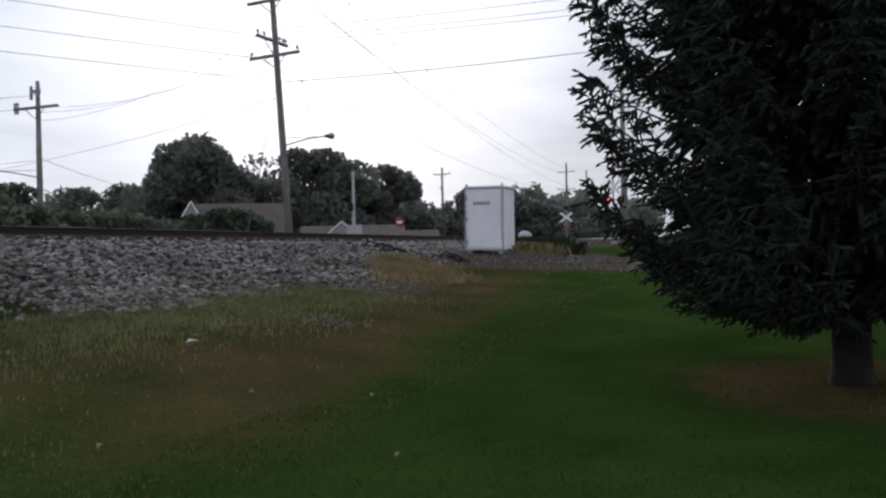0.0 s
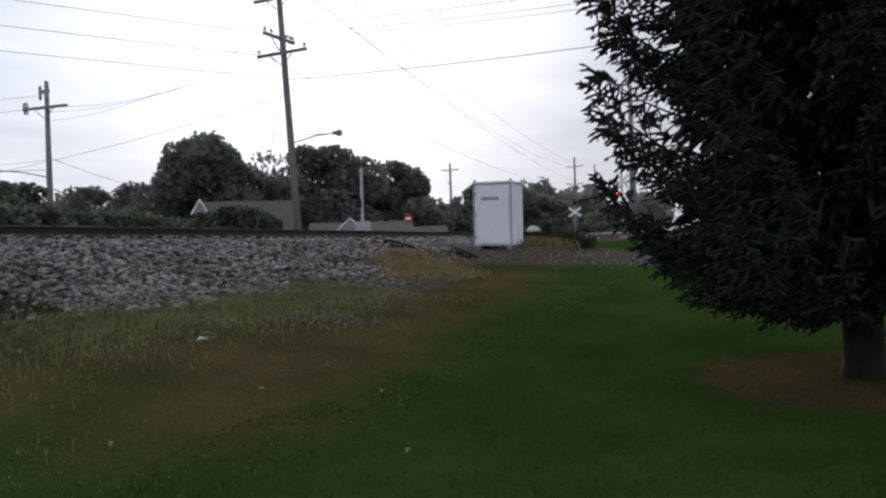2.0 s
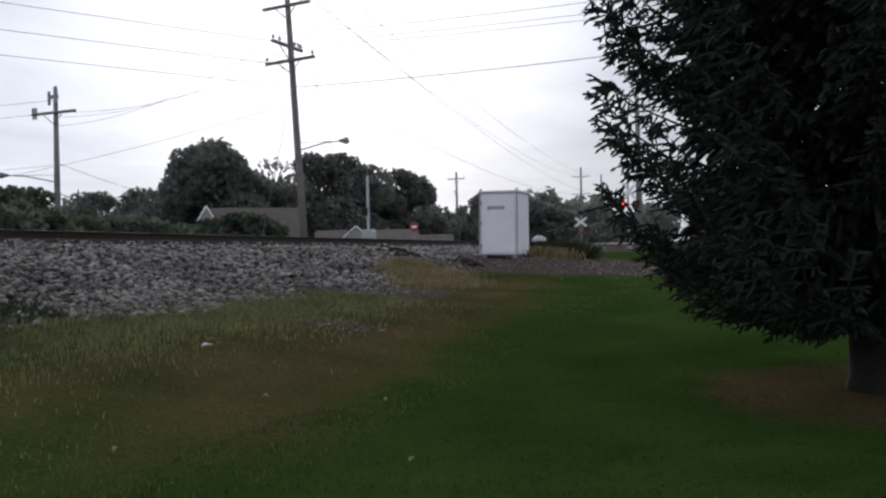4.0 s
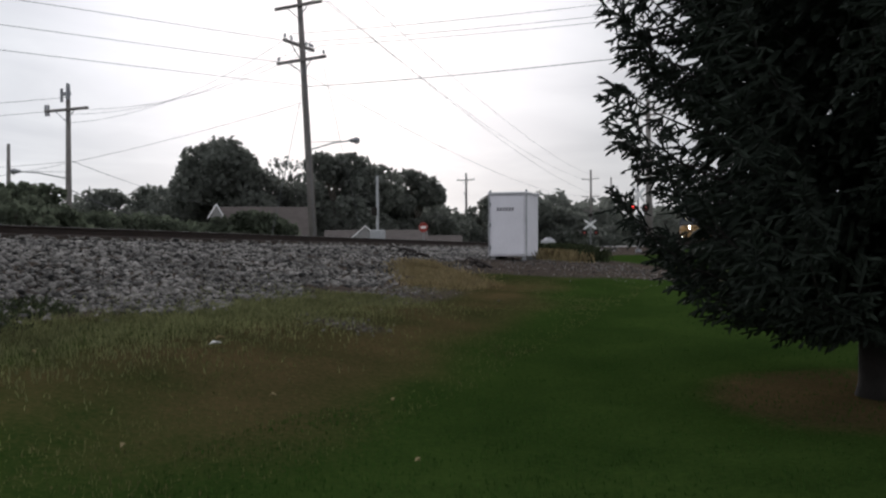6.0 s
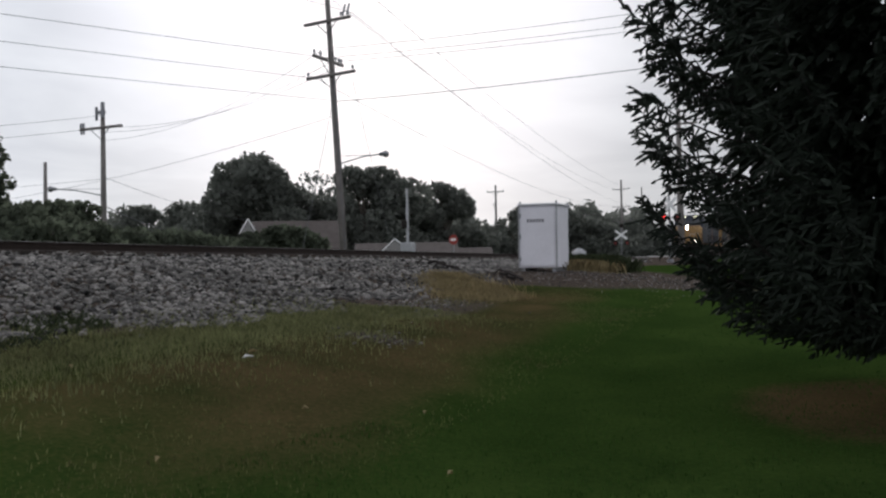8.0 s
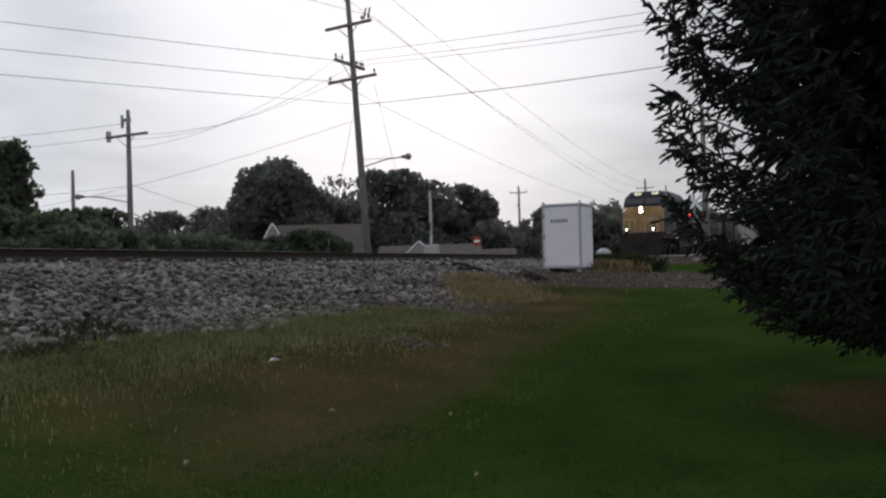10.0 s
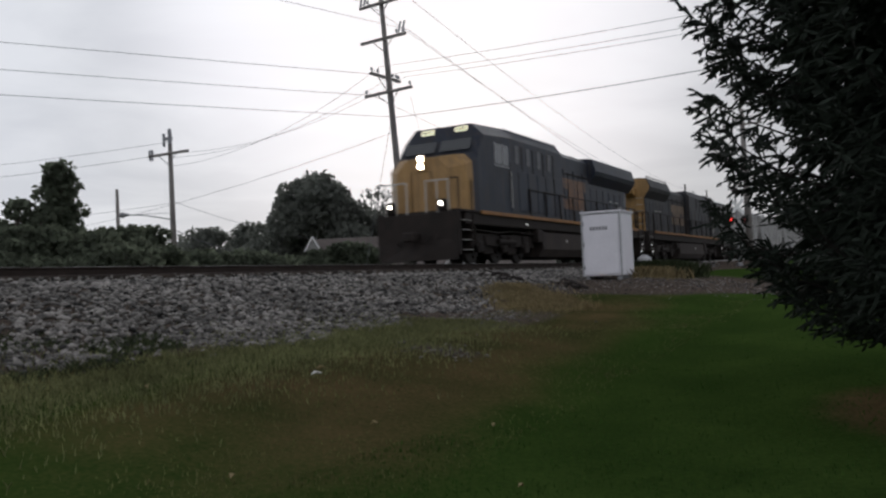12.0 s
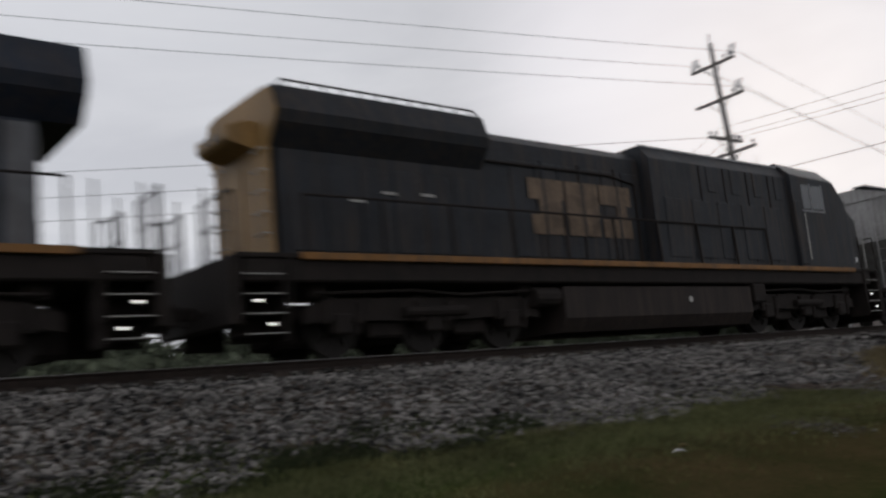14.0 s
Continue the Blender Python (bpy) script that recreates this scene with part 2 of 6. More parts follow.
M_WEED = mat("weedy_grass", (0.235, 0.245, 0.115), 0.9, vary=0.4, scale=0.9, fine=5, island=0.4, spec=0.1, thin=0.35)
M_WEED_LOW = mat("dull_low_weeds", (0.135, 0.140, 0.056), 0.9, vary=0.4, scale=0.9, fine=5, island=0.35, spec=0.05, thin=0.35)
M_SCRUB = mat("leafy_scrub", (0.085, 0.105, 0.055), 0.9, vary=0.4, scale=0.9, fine=5, island=0.4, spec=0.1, thin=0.4)
M_DRY = mat("dry_straw_grass", (0.39, 0.315, 0.175), 0.9, vary=0.35, scale=1.0, fine=6, island=0.35, spec=0.1, thin=0.35)
M_ROOF = mat("grey_brown_shingles", (0.115, 0.096, 0.088), 0.9, vary=0.3, scale=2, fine=16)
M_WALL = mat("pale_siding", (0.26, 0.25, 0.24), 0.8, vary=0.15)
M_TRIM = mat("white_trim_paint", (0.78, 0.77, 0.76), 0.7, vary=0.08)
M_ASPHALT = mat("pale_worn_asphalt", (0.30, 0.29, 0.28), 0.9, vary=0.25, scale=1.0, fine=30)
M_RED = mat("red_sign_paint", (0.30, 0.045, 0.035), 0.6, vary=0.15)
M_REDLIT = mat("lit_red_signal", (1.0, 0.05, 0.04), 0.4, emit=1.6, vary=0.02)
M_ORANGE = mat("orange_plastic", (0.85, 0.22, 0.03), 0.5, vary=0.1)


# ---------------------------------------------------------------- mesh tools
class Mesh:
    """Collects vertices and faces of one piece."""

    def __init__(self):
        self.v, self.f, self.mi = [], [], []

    def add(self, verts, faces, k=0):
        o = len(self.v)
        self.v.extend(verts)
        self.f.extend([tuple(i + o for i in f) for f in faces])
        self.mi.extend([k] * len(faces))
        return self

    def box(self, x0, x1, y0, y1, z0, z1, bev=0.0, k=0):
        if bev <= 0:
            v = [(x, y, z) for x in (x0, x1) for y in (y0, y1) for z in (z0, z1)]
            return self.add(v, [(0, 1, 3, 2), (4, 6, 7, 5), (0, 4, 5, 1), (2, 3, 7, 6), (0, 2, 6, 4), (1, 5, 7, 3)], k)
        b = min(bev, (x1 - x0) / 2.1, (y1 - y0) / 2.1, (z1 - z0) / 2.1)
        c, h = ((x0 + x1) / 2, (y0 + y1) / 2, (z0 + z1) / 2), ((x1 - x0) / 2, (y1 - y0) / 2, (z1 - z0) / 2)
        v, idx = [], {}
        for sx in (-1, 1):
            for sy in (-1, 1):
                for sz in (-1, 1):
                    for ax in range(3):
                        p = [h[0] - b, h[1] - b, h[2] - b]
                        p[ax] = h[ax]
                        idx[sx, sy, sz, ax] = len(v)
                        v.append((c[0] + sx * p[0], c[1] + sy * p[1], c[2] + sz * p[2]))
        f = []
        for ax in range(3):
            o1, o2 = [a for a in range(3) if a != ax]
            for s in (-1, 1):
                def key(a, bb):
                    q = [0, 0, 0]; q[ax], q[o1], q[o2] = s, a, bb
                    return (*q, ax)
                f.append(tuple(idx[key(a, bb)] for a, bb in ((-1, -1), (1, -1), (1, 1), (-1, 1))))
            for a in (-1, 1):
                for bb in (-1, 1):
                    q0, q1 = [0, 0, 0], [0, 0, 0]
                    q0[ax], q0[o1], q0[o2] = -1, a, bb
                    q1[ax], q1[o1], q1[o2] = 1, a, bb
                    f.append((idx[(*q0, o1)], idx[(*q1, o1)], idx[(*q1, o2)], idx[(*q0, o2)]))
        for sx in (-1, 1):
            for sy in (-1, 1):
                for sz in (-1, 1):
                    f.append(tuple(idx[sx, sy, sz, a] for a in range(3)))
        return self.add(v, f, k)

    def tube(self, p, q, r0, r1=None, n=8, cap=True, k=0):
        r1 = r0 if r1 is None else r1
        p, q = Vector(p), Vector(q)
        d = (q - p).normalized()
        a = d.orthogonal().normalized()
        b = d.cross(a)
        v = []
        for c, r in ((p, r0), (q, r1)):
            for i in range(n):
                t = 2 * math.pi * i / n
                v.append(tuple(c + (a * math.cos(t) + b * math.sin(t)) * r))
        f = [(i, (i + 1) % n, n + (i + 1) % n, n + i) for i in range(n)]
        if cap:
            f += [tuple(range(n - 1, -1, -1)), tuple(range(n, 2 * n))]
        return self.add(v, f, k)

    def path(self, pts, r, n=6, k=0):
        """One bent tube through the points."""
        P = [Vector(p) for p in pts]
        rs = list(r) if isinstance(r, (list, tuple)) else [r] * len(P)
        side = (P[1] - P[0]).normalized().orthogonal().normalized()
        v, f = [], []
        for i, p in enumerate(P):
            d = (P[min(i + 1, len(P) - 1)] - P[max(i - 1, 0)]).normalized()
            side = (side - d * side.dot(d)).normalized()
            up = d.cross(side)
            for q in range(n):
                t = 2 * math.pi * q / n
                v.append(tuple(p + (side * math.cos(t) + up * math.sin(t)) * rs[i]))
        for i in range(len(P) - 1):
            f += [(i * n + q, i * n + (q + 1) % n, (i + 1) * n + (q + 1) % n, (i + 1) * n + q) for q in range(n)]
        f += [tuple(range(n - 1, -1, -1)), tuple(range((len(P) - 1) * n, len(P) * n))]
        return self.add(v, f, k)

    def prism(self, outline, y0, y1, k=0):
        """An outline in x, z drawn along y."""
        n = len(outline)
        v = [(x, y0, z) for x, z in outline] + [(x, y1, z) for x, z in outline]
        f = [(i, (i + 1) % n, n + (i + 1) % n, n + i) for i in range(n)] + [tuple(range(n - 1, -1, -1)), tuple(range(n, 2 * n))]
        return self.add(v, f, k)

    def profile(self, outline, x0, x1, k=0):
        """An outline in y, z drawn along x."""
        n = len(outline)
        v = [(x0, y, z) for y, z in outline] + [(x1, y, z) for y, z in outline]
        f = [(i, (i + 1) % n, n + (i + 1) % n, n + i) for i in range(n)] + [tuple(range(n - 1, -1, -1)), tuple(range(n, 2 * n))]
        return self.add(v, f, k)

    def disc(self, c, axis, r, h, n=16, k=0):
        a = Vector(axis).normalized() * h / 2
        return self.tube(Vector(c) - a, Vector(c) + a, r, r, n, True, k)

    def ball(self, c, r, seg=10, rings=6, k=0):
        v, f = [(c[0], c[1], c[2] - r)], []
        for j in range(1, rings):
            ph = -math.pi / 2 + math.pi * j / rings
            for i in range(seg):
                t = 2 * math.pi * i / seg
                v.append((c[0] + r * math.cos(ph) * math.cos(t), c[1] + r * math.cos(ph) * math.sin(t), c[2] + r * math.sin(ph)))
        v.append((c[0], c[1], c[2] + r))
        for i in range(seg):
            f.append((0, 1 + (i + 1) % seg, 1 + i))
            f.append((len(v) - 1, len(v) - 1 - seg + i, len(v) - 1 - seg + (i + 1) % seg))
        for j in range(rings - 2):
            for i in range(seg):
                p = 1 + j * seg
                f.append((p + i, p + (i + 1) % seg, p + seg + (i + 1) % seg, p + seg + i))
        return self.add(v, f, k)

    def data(self, name, *materials, smooth=False):
        me = bpy.data.meshes.new(name)
        me.from_pydata([tuple(p) for p in self.v], [], self.f)
        for m in materials:
            me.materials.append(m)
        if len(materials) > 1:
            me.polygons.foreach_set("material_index", self.mi)
        if smooth:
            me.polygons.foreach_set("use_smooth", [True] * len(me.polygons))
        bm = bmesh.new()
        bm.from_mesh(me)
        bmesh.ops.recalc_face_normals(bm, faces=bm.faces)
        bm.to_mesh(me)
        bm.free()
        me.update()
        return me


def part(name, mesh, material, parent, label="", smooth=False):
    ob = new(name, mesh.data(name, material, smooth=smooth) if isinstance(mesh, Mesh) else mesh)
    ob.parent = parent
    return tagged(ob, label)


def thing(name, label, category, group="", kind="", m=None):
    ob = tagged(new(name), label, category, group, kind)
    ob.empty_display_size = 0.2
    if m is not None:
        ob.matrix_basis = m
    return ob


def solid(name, mesh, material, label, category, group="", kind="", m=None, smooth=False):
    ob = tagged(new(name, mesh.data(name, material, smooth=smooth)), label, category, group, kind)
    if m is not None:
        ob.matrix_basis = m
    return ob


def fast_mesh(name, verts, faces, material):
    """A large mesh from arrays: verts (n, 3), faces (m, k) all of one size."""
    me = bpy.data.meshes.new(name)
    n, (m, k) = len(verts), faces.shape
    me.vertices.add(n); me.vertices.foreach_set("co", np.asarray(verts, dtype=np.float32).ravel())
    me.loops.add(m * k); me.loops.foreach_set("vertex_index", faces.astype(np.int32).ravel())
    me.polygons.add(m); me.polygons.foreach_set("loop_start", np.arange(0, m * k, k, dtype=np.int32))
    me.update(calc_edges=True)
    me.materials.append(material)
    return me


def polar(az, r, z=0.0):
    """A place by its bearing from the track's way (degrees to the left), its distance and its height."""
    return Vector((-math.sin(radians(az)) * r, math.cos(radians(az)) * r, z))


# ---------------------------------------------------------------- ground
TRACK_X, RAIL_Z = -13.5, 2.12
RNG = np.random.default_rng(7)


def smooth(a, b, t):
    t = np.clip((t - a) / (b - a), 0, 1)
    return t * t * (3 - 2 * t)


def ground_z(x, y):
    x, y = np.asarray(x, float), np.asarray(y, float)
    lawn = 1.2 * smooth(2, 34, y) - 0.25 * smooth(0, -15, y) + 0.15 * smooth(4, 20, x)
    lawn = lawn + 0.05 * np.sin(x * 0.9 + y * 0.35) * np.sin(y * 0.5 + 1)
    toe = np.interp(y, [-30, 0, 6, 9, 13, 17, 21, 24, 40], [0.55, 0.62, 0.72, 0.82, 0.84, 0.92, 1.12, 1.40, 1.5])
    z = lawn + (toe - lawn) * smooth(-2.0, -7.5, x)
    z = np.where(x < -7.5, toe + (1.80 - toe) * smooth(-7.3, -11.9, x) ** 0.9, z)
    z = np.where(x < -12.0, 1.80, z)
    z = np.where(x < -15.4, 1.80 - 0.9 * smooth(-15.4, -22, x), z)
    # level crossing: the road comes up to the rails
    up = smooth(6.5, 3.5, np.abs(y - 60)) * smooth(30, 14, np.abs(x - TRACK_X))
    z = z + (RAIL_Z - 0.06 - z) * up * (np.abs(x - TRACK_X) > 1.4)
    return z


def make_ground():
    xs = np.unique(np.concatenate([np.array([-1500, -900, -500, -300, -200, -140, -100, -80, -60, -50, -42, -36, -30]), np.arange(-26, 14.01, 0.22), np.array([16, 20, 26, 34, 45, 60, 90, 140, 220, 400, 800, 1500])]))
    ys = np.unique(np.concatenate([np.array([-1500, -800, -400, -200, -120, -80, -50, -35, -26, -20]), np.arange(-16, 42.01, 0.3), np.arange(43, 75, 0.8), np.array([78, 84, 92, 102, 115, 130, 150, 180, 220, 280, 360, 500, 800, 1300, 2200])]))
    X, Y = np.meshgrid(xs, ys)
    Z = ground_z(X, Y)
    near = (np.abs(X) < 30) & (Y > -20) & (Y < 50)
    Z = Z + near * RNG.normal(0, 0.008, Z.shape)
    v = np.stack([X, Y, Z], -1).reshape(-1, 3)
    nx, ny = len(xs), len(ys)
    i = (np.arange(ny - 1)[:, None] * nx + np.arange(nx - 1)[None]).ravel()
    f = np.stack([i, i + 1, i + 1 + nx, i + nx], 1)
    me = fast_mesh("ground", v, f, M_GROUND)
    x, y = v[:, 0], v[:, 1]
    # worn strip along the toe, gravel under the ballast and beside the cabinet
    wob = 0.5 * np.sin(y * 0.8) + 0.35 * np.sin(y * 1.9 + 1)
    worn = 0.62 * smooth(-2.2, -4.4, x + 0.35 * wob + 0.10 * (y - 8)) * smooth(30, 16, y) * smooth(0, 7, y)
    green = 0.75 * smooth(0.8, 0.0, np.abs(x + 6.7 + 0.3 * wob)) * smooth(14, 9, y)
    worn = np.clip(worn - 0.35 * green, 0, 1)
    grav = smooth(-7.0, -7.9, x + 0.25 * wob + 0.95 * smooth(10, 4, y))
    grav = np.maximum(grav, smooth(4.2, 2.4, np.hypot((x + 8.0) / 1.6, (y - 24.5) / 1.3)))
    grav = np.maximum(grav, 0.9 * smooth(2.6, 1.2, np.abs(y - 24.0 - 0.1 * x)) * smooth(2, -4, x))
    grav = np.maximum(grav, 0.95 * smooth(1.5, 0.5, np.hypot((x + 6.7) / 1.0, (y - 14.2) / 2.2)))
    grav = np.maximum(grav, 0.7 * smooth(0.9, 0.3, np.hypot((x + 5.45) / 1.0, (y - 10.0) / 0.8)))
    grav = grav * (x > -16.5)
    litter = smooth(2.2, 1.0, np.hypot(x - 0.74, y - 9.0))
    worn = np.maximum(worn, 0.8 * litter)
    col = me.color_attributes.new("cover", "FLOAT_COLOR", "POINT")
    col.data.foreach_set("color", np.stack([worn, grav, 0 * worn, 1 + 0 * worn], 1).astype(np.float32).ravel())
    return tagged(new("ground", me), "dim green lawn rising to a gravel railway bank", "ground", kind="structure")


make_ground()

# ---------------------------------------------------------------- railway
def make_track():
    t = thing("railway_track", "rusty steel rails on dark wooden ties in grey ballast", "railway track", kind="structure")
    y0, y1 = -60.0, 420.0
    for side in (-0.755, 0.755):
        x, z = TRACK_X + side, RAIL_Z
        out = [(x - 0.07, z - 0.18), (x + 0.07, z - 0.18), (x + 0.07, z - 0.165), (x + 0.012, z - 0.14), (x + 0.012, z - 0.045),
               (x + 0.037, z - 0.035), (x + 0.037, z - 0.006), (x - 0.037, z - 0.006), (x - 0.037, z - 0.035), (x - 0.012, z - 0.045), (x - 0.012, z - 0.14), (x - 0.07, z - 0.165)]
        r = part("rail", Mesh().prism(out, y0, y1), M_RAIL, t, "rusty brown steel rail")
        part("rail_head", Mesh().box(x - 0.034, x + 0.034, y0, y1, z - 0.0055, z), M_RAILHEAD, r, "polished running surface")
    me = Mesh().box(-1.3, 1.3, -0.115, 0.115, -0.17, 0.0, 0.012).data("tie", M_TIE)
    for i in range(150):
        ob = new("tie", me)
        ob.parent = t
        ob.location = (TRACK_X + RNG.normal(0, 0.02), -12 + 0.53 * i, RAIL_Z - 0.17)
        ob.rotation_euler = (0, 0, RNG.normal(0, 0.012))
    # concrete crossing panels between and beside the rails
    for a, b in ((TRACK_X - 0.66, TRACK_X + 0.66), (TRACK_X + 0.85, TRACK_X + 1.5), (TRACK_X - 1.5, TRACK_X - 0.85)):
        part("crossing_panel", Mesh().box(a, b, 56.0, 64.0, RAIL_Z - 0.15, RAIL_Z - 0.01, 0.02), M_ASPHALT, t, "pale crossing panel")


make_track()


def stone_shapes(count):
    """Rough lumps: a cube's corners and face centres, pushed about."""
    base = np.array([(x, y, z) for x in (-1, 1) for y in (-1, 1) for z in (-1, 1)], float) * 0.62
    fc = np.array([(1, 0, 0), (-1, 0, 0), (0, 1, 0), (0, -1, 0), (0, 0, 1), (0, 0, -1)], float) * 0.95
    v = np.concatenate([base, fc])
    quads = [(4, 6, 7, 5), (0, 1, 3, 2), (2, 3, 7, 6), (0, 4, 5, 1), (1, 5, 7, 3), (0, 2, 6, 4)]
    f = []
    for c, q in enumerate(quads):
        for i in range(4):
            f.append((q[i], q[(i + 1) % 4], 8 + c))
    shapes = [v * RNG.uniform(0.58, 1.35, v.shape) for _ in range(count)]
    return shapes, np.array(f)


def make_ballast():
    shapes, f = stone_shapes(24)
    top = thing("ballast_bank", "loose pale grey crushed-stone railway ballast", "ballast", kind="structure")

    def scatter(n, x0, x1, y0, y1, s0, s1):
        x = RNG.uniform(x0, x1, n); y = RNG.uniform(y0, y1, n)
        edge = -7.5 - 1.0 * smooth(10, 4, y) + 0.25 * np.sin(y * 0.8) + 0.3 * np.sin(y * 2.1 + 1) - 0.06 * (y - 8)
        keep = x < edge + RNG.exponential(0.12, n)
        near_rail = np.minimum(np.abs(x - TRACK_X - 0.755), np.abs(x - TRACK_X + 0.755)) < 0.13
        keep &= ~near_rail
        x, y = x[keep], y[keep]
        s = RNG.uniform(s0, s1, len(x)) * RNG.uniform(0.75, 1.3, len(x))
        return x, y, s

    def join(name, x, y, s):
        n = len(x)
        sh = np.stack(shapes)[RNG.integers(0, len(shapes), n)]
        # flat-lying stones, tipped a little
        yaw, tip = RNG.uniform(0, 2 * np.pi, n), RNG.normal(0, 0.32, (n, 2))
        q = np.stack([np.cos(yaw / 2), tip[:, 0] / 2, tip[:, 1] / 2, np.sin(yaw / 2)], 1); q /= np.linalg.norm(q, axis=1)[:, None]
        w, a, b, c = q.T
        R = np.stack([1 - 2 * (b * b + c * c), 2 * (a * b - c * w), 2 * (a * c + b * w), 2 * (a * b + c * w), 1 - 2 * (a * a + c * c), 2 * (b * c - a * w),
                      2 * (a * c - b * w), 2 * (b * c + a * w), 1 - 2 * (a * a + b * b)], 1).reshape(n, 3, 3)
        v = np.einsum("nij,nkj->nki", R, sh * np.array([1.12, 0.78, 0.55])) * s[:, None, None]
        z = ground_z(x, y) + np.where(np.abs(x - TRACK_X) < 1.3, 0.08, 0.0)
        v += np.stack([x, y, z + s * RNG.uniform(0.05, 0.55, n)], 1)[:, None]
        ff = (f[None] + (np.arange(n) * v.shape[1])[:, None, None]).reshape(-1, 3)
        ob = new(name, fast_mesh(name, v.reshape(-1, 3), ff, M_STONE))
        ob.parent = top
        return tagged(ob, "grey crushed stones", kind="stuff")
    x, y, s = scatter(20000, -12.6, -6.9, 1.0, 16.0, 0.020, 0.058)
    join("stones", x, y, s)
    x, y, s = scatter(12000, -12.6, -6.9, 16.0, 34.0, 0.028, 0.06)
    join("stones", x, y, s)
    x, y, s = scatter(6000, -12.6, -6.9, -9.0, 1.0, 0.026, 0.06)
    join("stones", x, y, s)
    x, y, s = scatter(4000, -15.6, -12.6, -8.0, 34.0, 0.04, 0.07)
    join("stones", x, y, s)
    x, y, s = scatter(3200, -16.0, -9.5, 34.0, 56.0, 0.05, 0.09)
    join("stones", x, y, s)
    # gravel patches in the grass
    n = 1900
    x = np.concatenate([RNG.normal(-6.9, 0.55, 420), RNG.normal(-5.45, 0.4, 70), RNG.uniform(-9.5, -2.0, n - 490)])
    y = np.concatenate([RNG.normal(14.0, 1.2, 420), RNG.normal(10.0, 0.4, 70), RNG.normal(23.6, 1.3, n - 490)])
    join("stones", x, y, RNG.uniform(0.012, 0.034, n))
    # single stones of the toe
    meshes = []
    for k in range(8):
        me = bpy.data.meshes.new("stone")
        me.from_pydata([tuple(p) for p in shapes[k] * np.array([1, 0.8, 0.7]) * 0.045], [], [tuple(t) for t in f])
        me.materials.append(M_STONE_P)
        meshes.append(me)
    for i in range(300):
        yy = RNG.uniform(3.5, 12.0)
        xx = -7.5 - 1.0 * float(smooth(10, 4, yy)) + 0.25 * math.sin(yy * 0.8) + 0.3 * math.sin(yy * 2.1 + 1) - 0.06 * (yy - 8) - RNG.uniform(-0.1, 1.1)
        ob = new("stone", meshes[i % 8])
        ob.parent = top
        ob.location = (xx, yy, float(ground_z(xx, yy)) + 0.022)
        ob.rotation_euler = tuple(RNG.uniform(0, 6.28, 3))
        sc = RNG.uniform(0.75, 1.35)
        ob.scale = (sc, sc, sc)


make_ballast()


# ---------------------------------------------------------------- train
WHEELSETS = []


def make_wheelset(parent, y, x=0.0, r=0.53, z=None):
    m = Mesh()
    for s in (-1, 1):
        m.disc((s * 0.755, 0, 0), (1, 0, 0), r, 0.13, 20)
        m.disc((s * 0.70, 0, 0), (1, 0, 0), r + 0.028, 0.03, 20)
        m.disc((s * 0.84, 0, 0), (1, 0, 0), 0.2, 0.12, 10)
        for i in range(4):
            a = i * math.pi / 2
            m.ball((s * 0.83, math.cos(a) * r * 0.62, math.sin(a) * r * 0.62), 0.06, 6, 4)
    m.tube((-1.0, 0, 0), (1.0, 0, 0), 0.09, n=10)
    ob = part("wheelset", m, M_STEEL, parent, "worn steel wheels on an axle")
    WHEELSETS.append((ob, (0, y, r if z is None else z), r))
    return ob


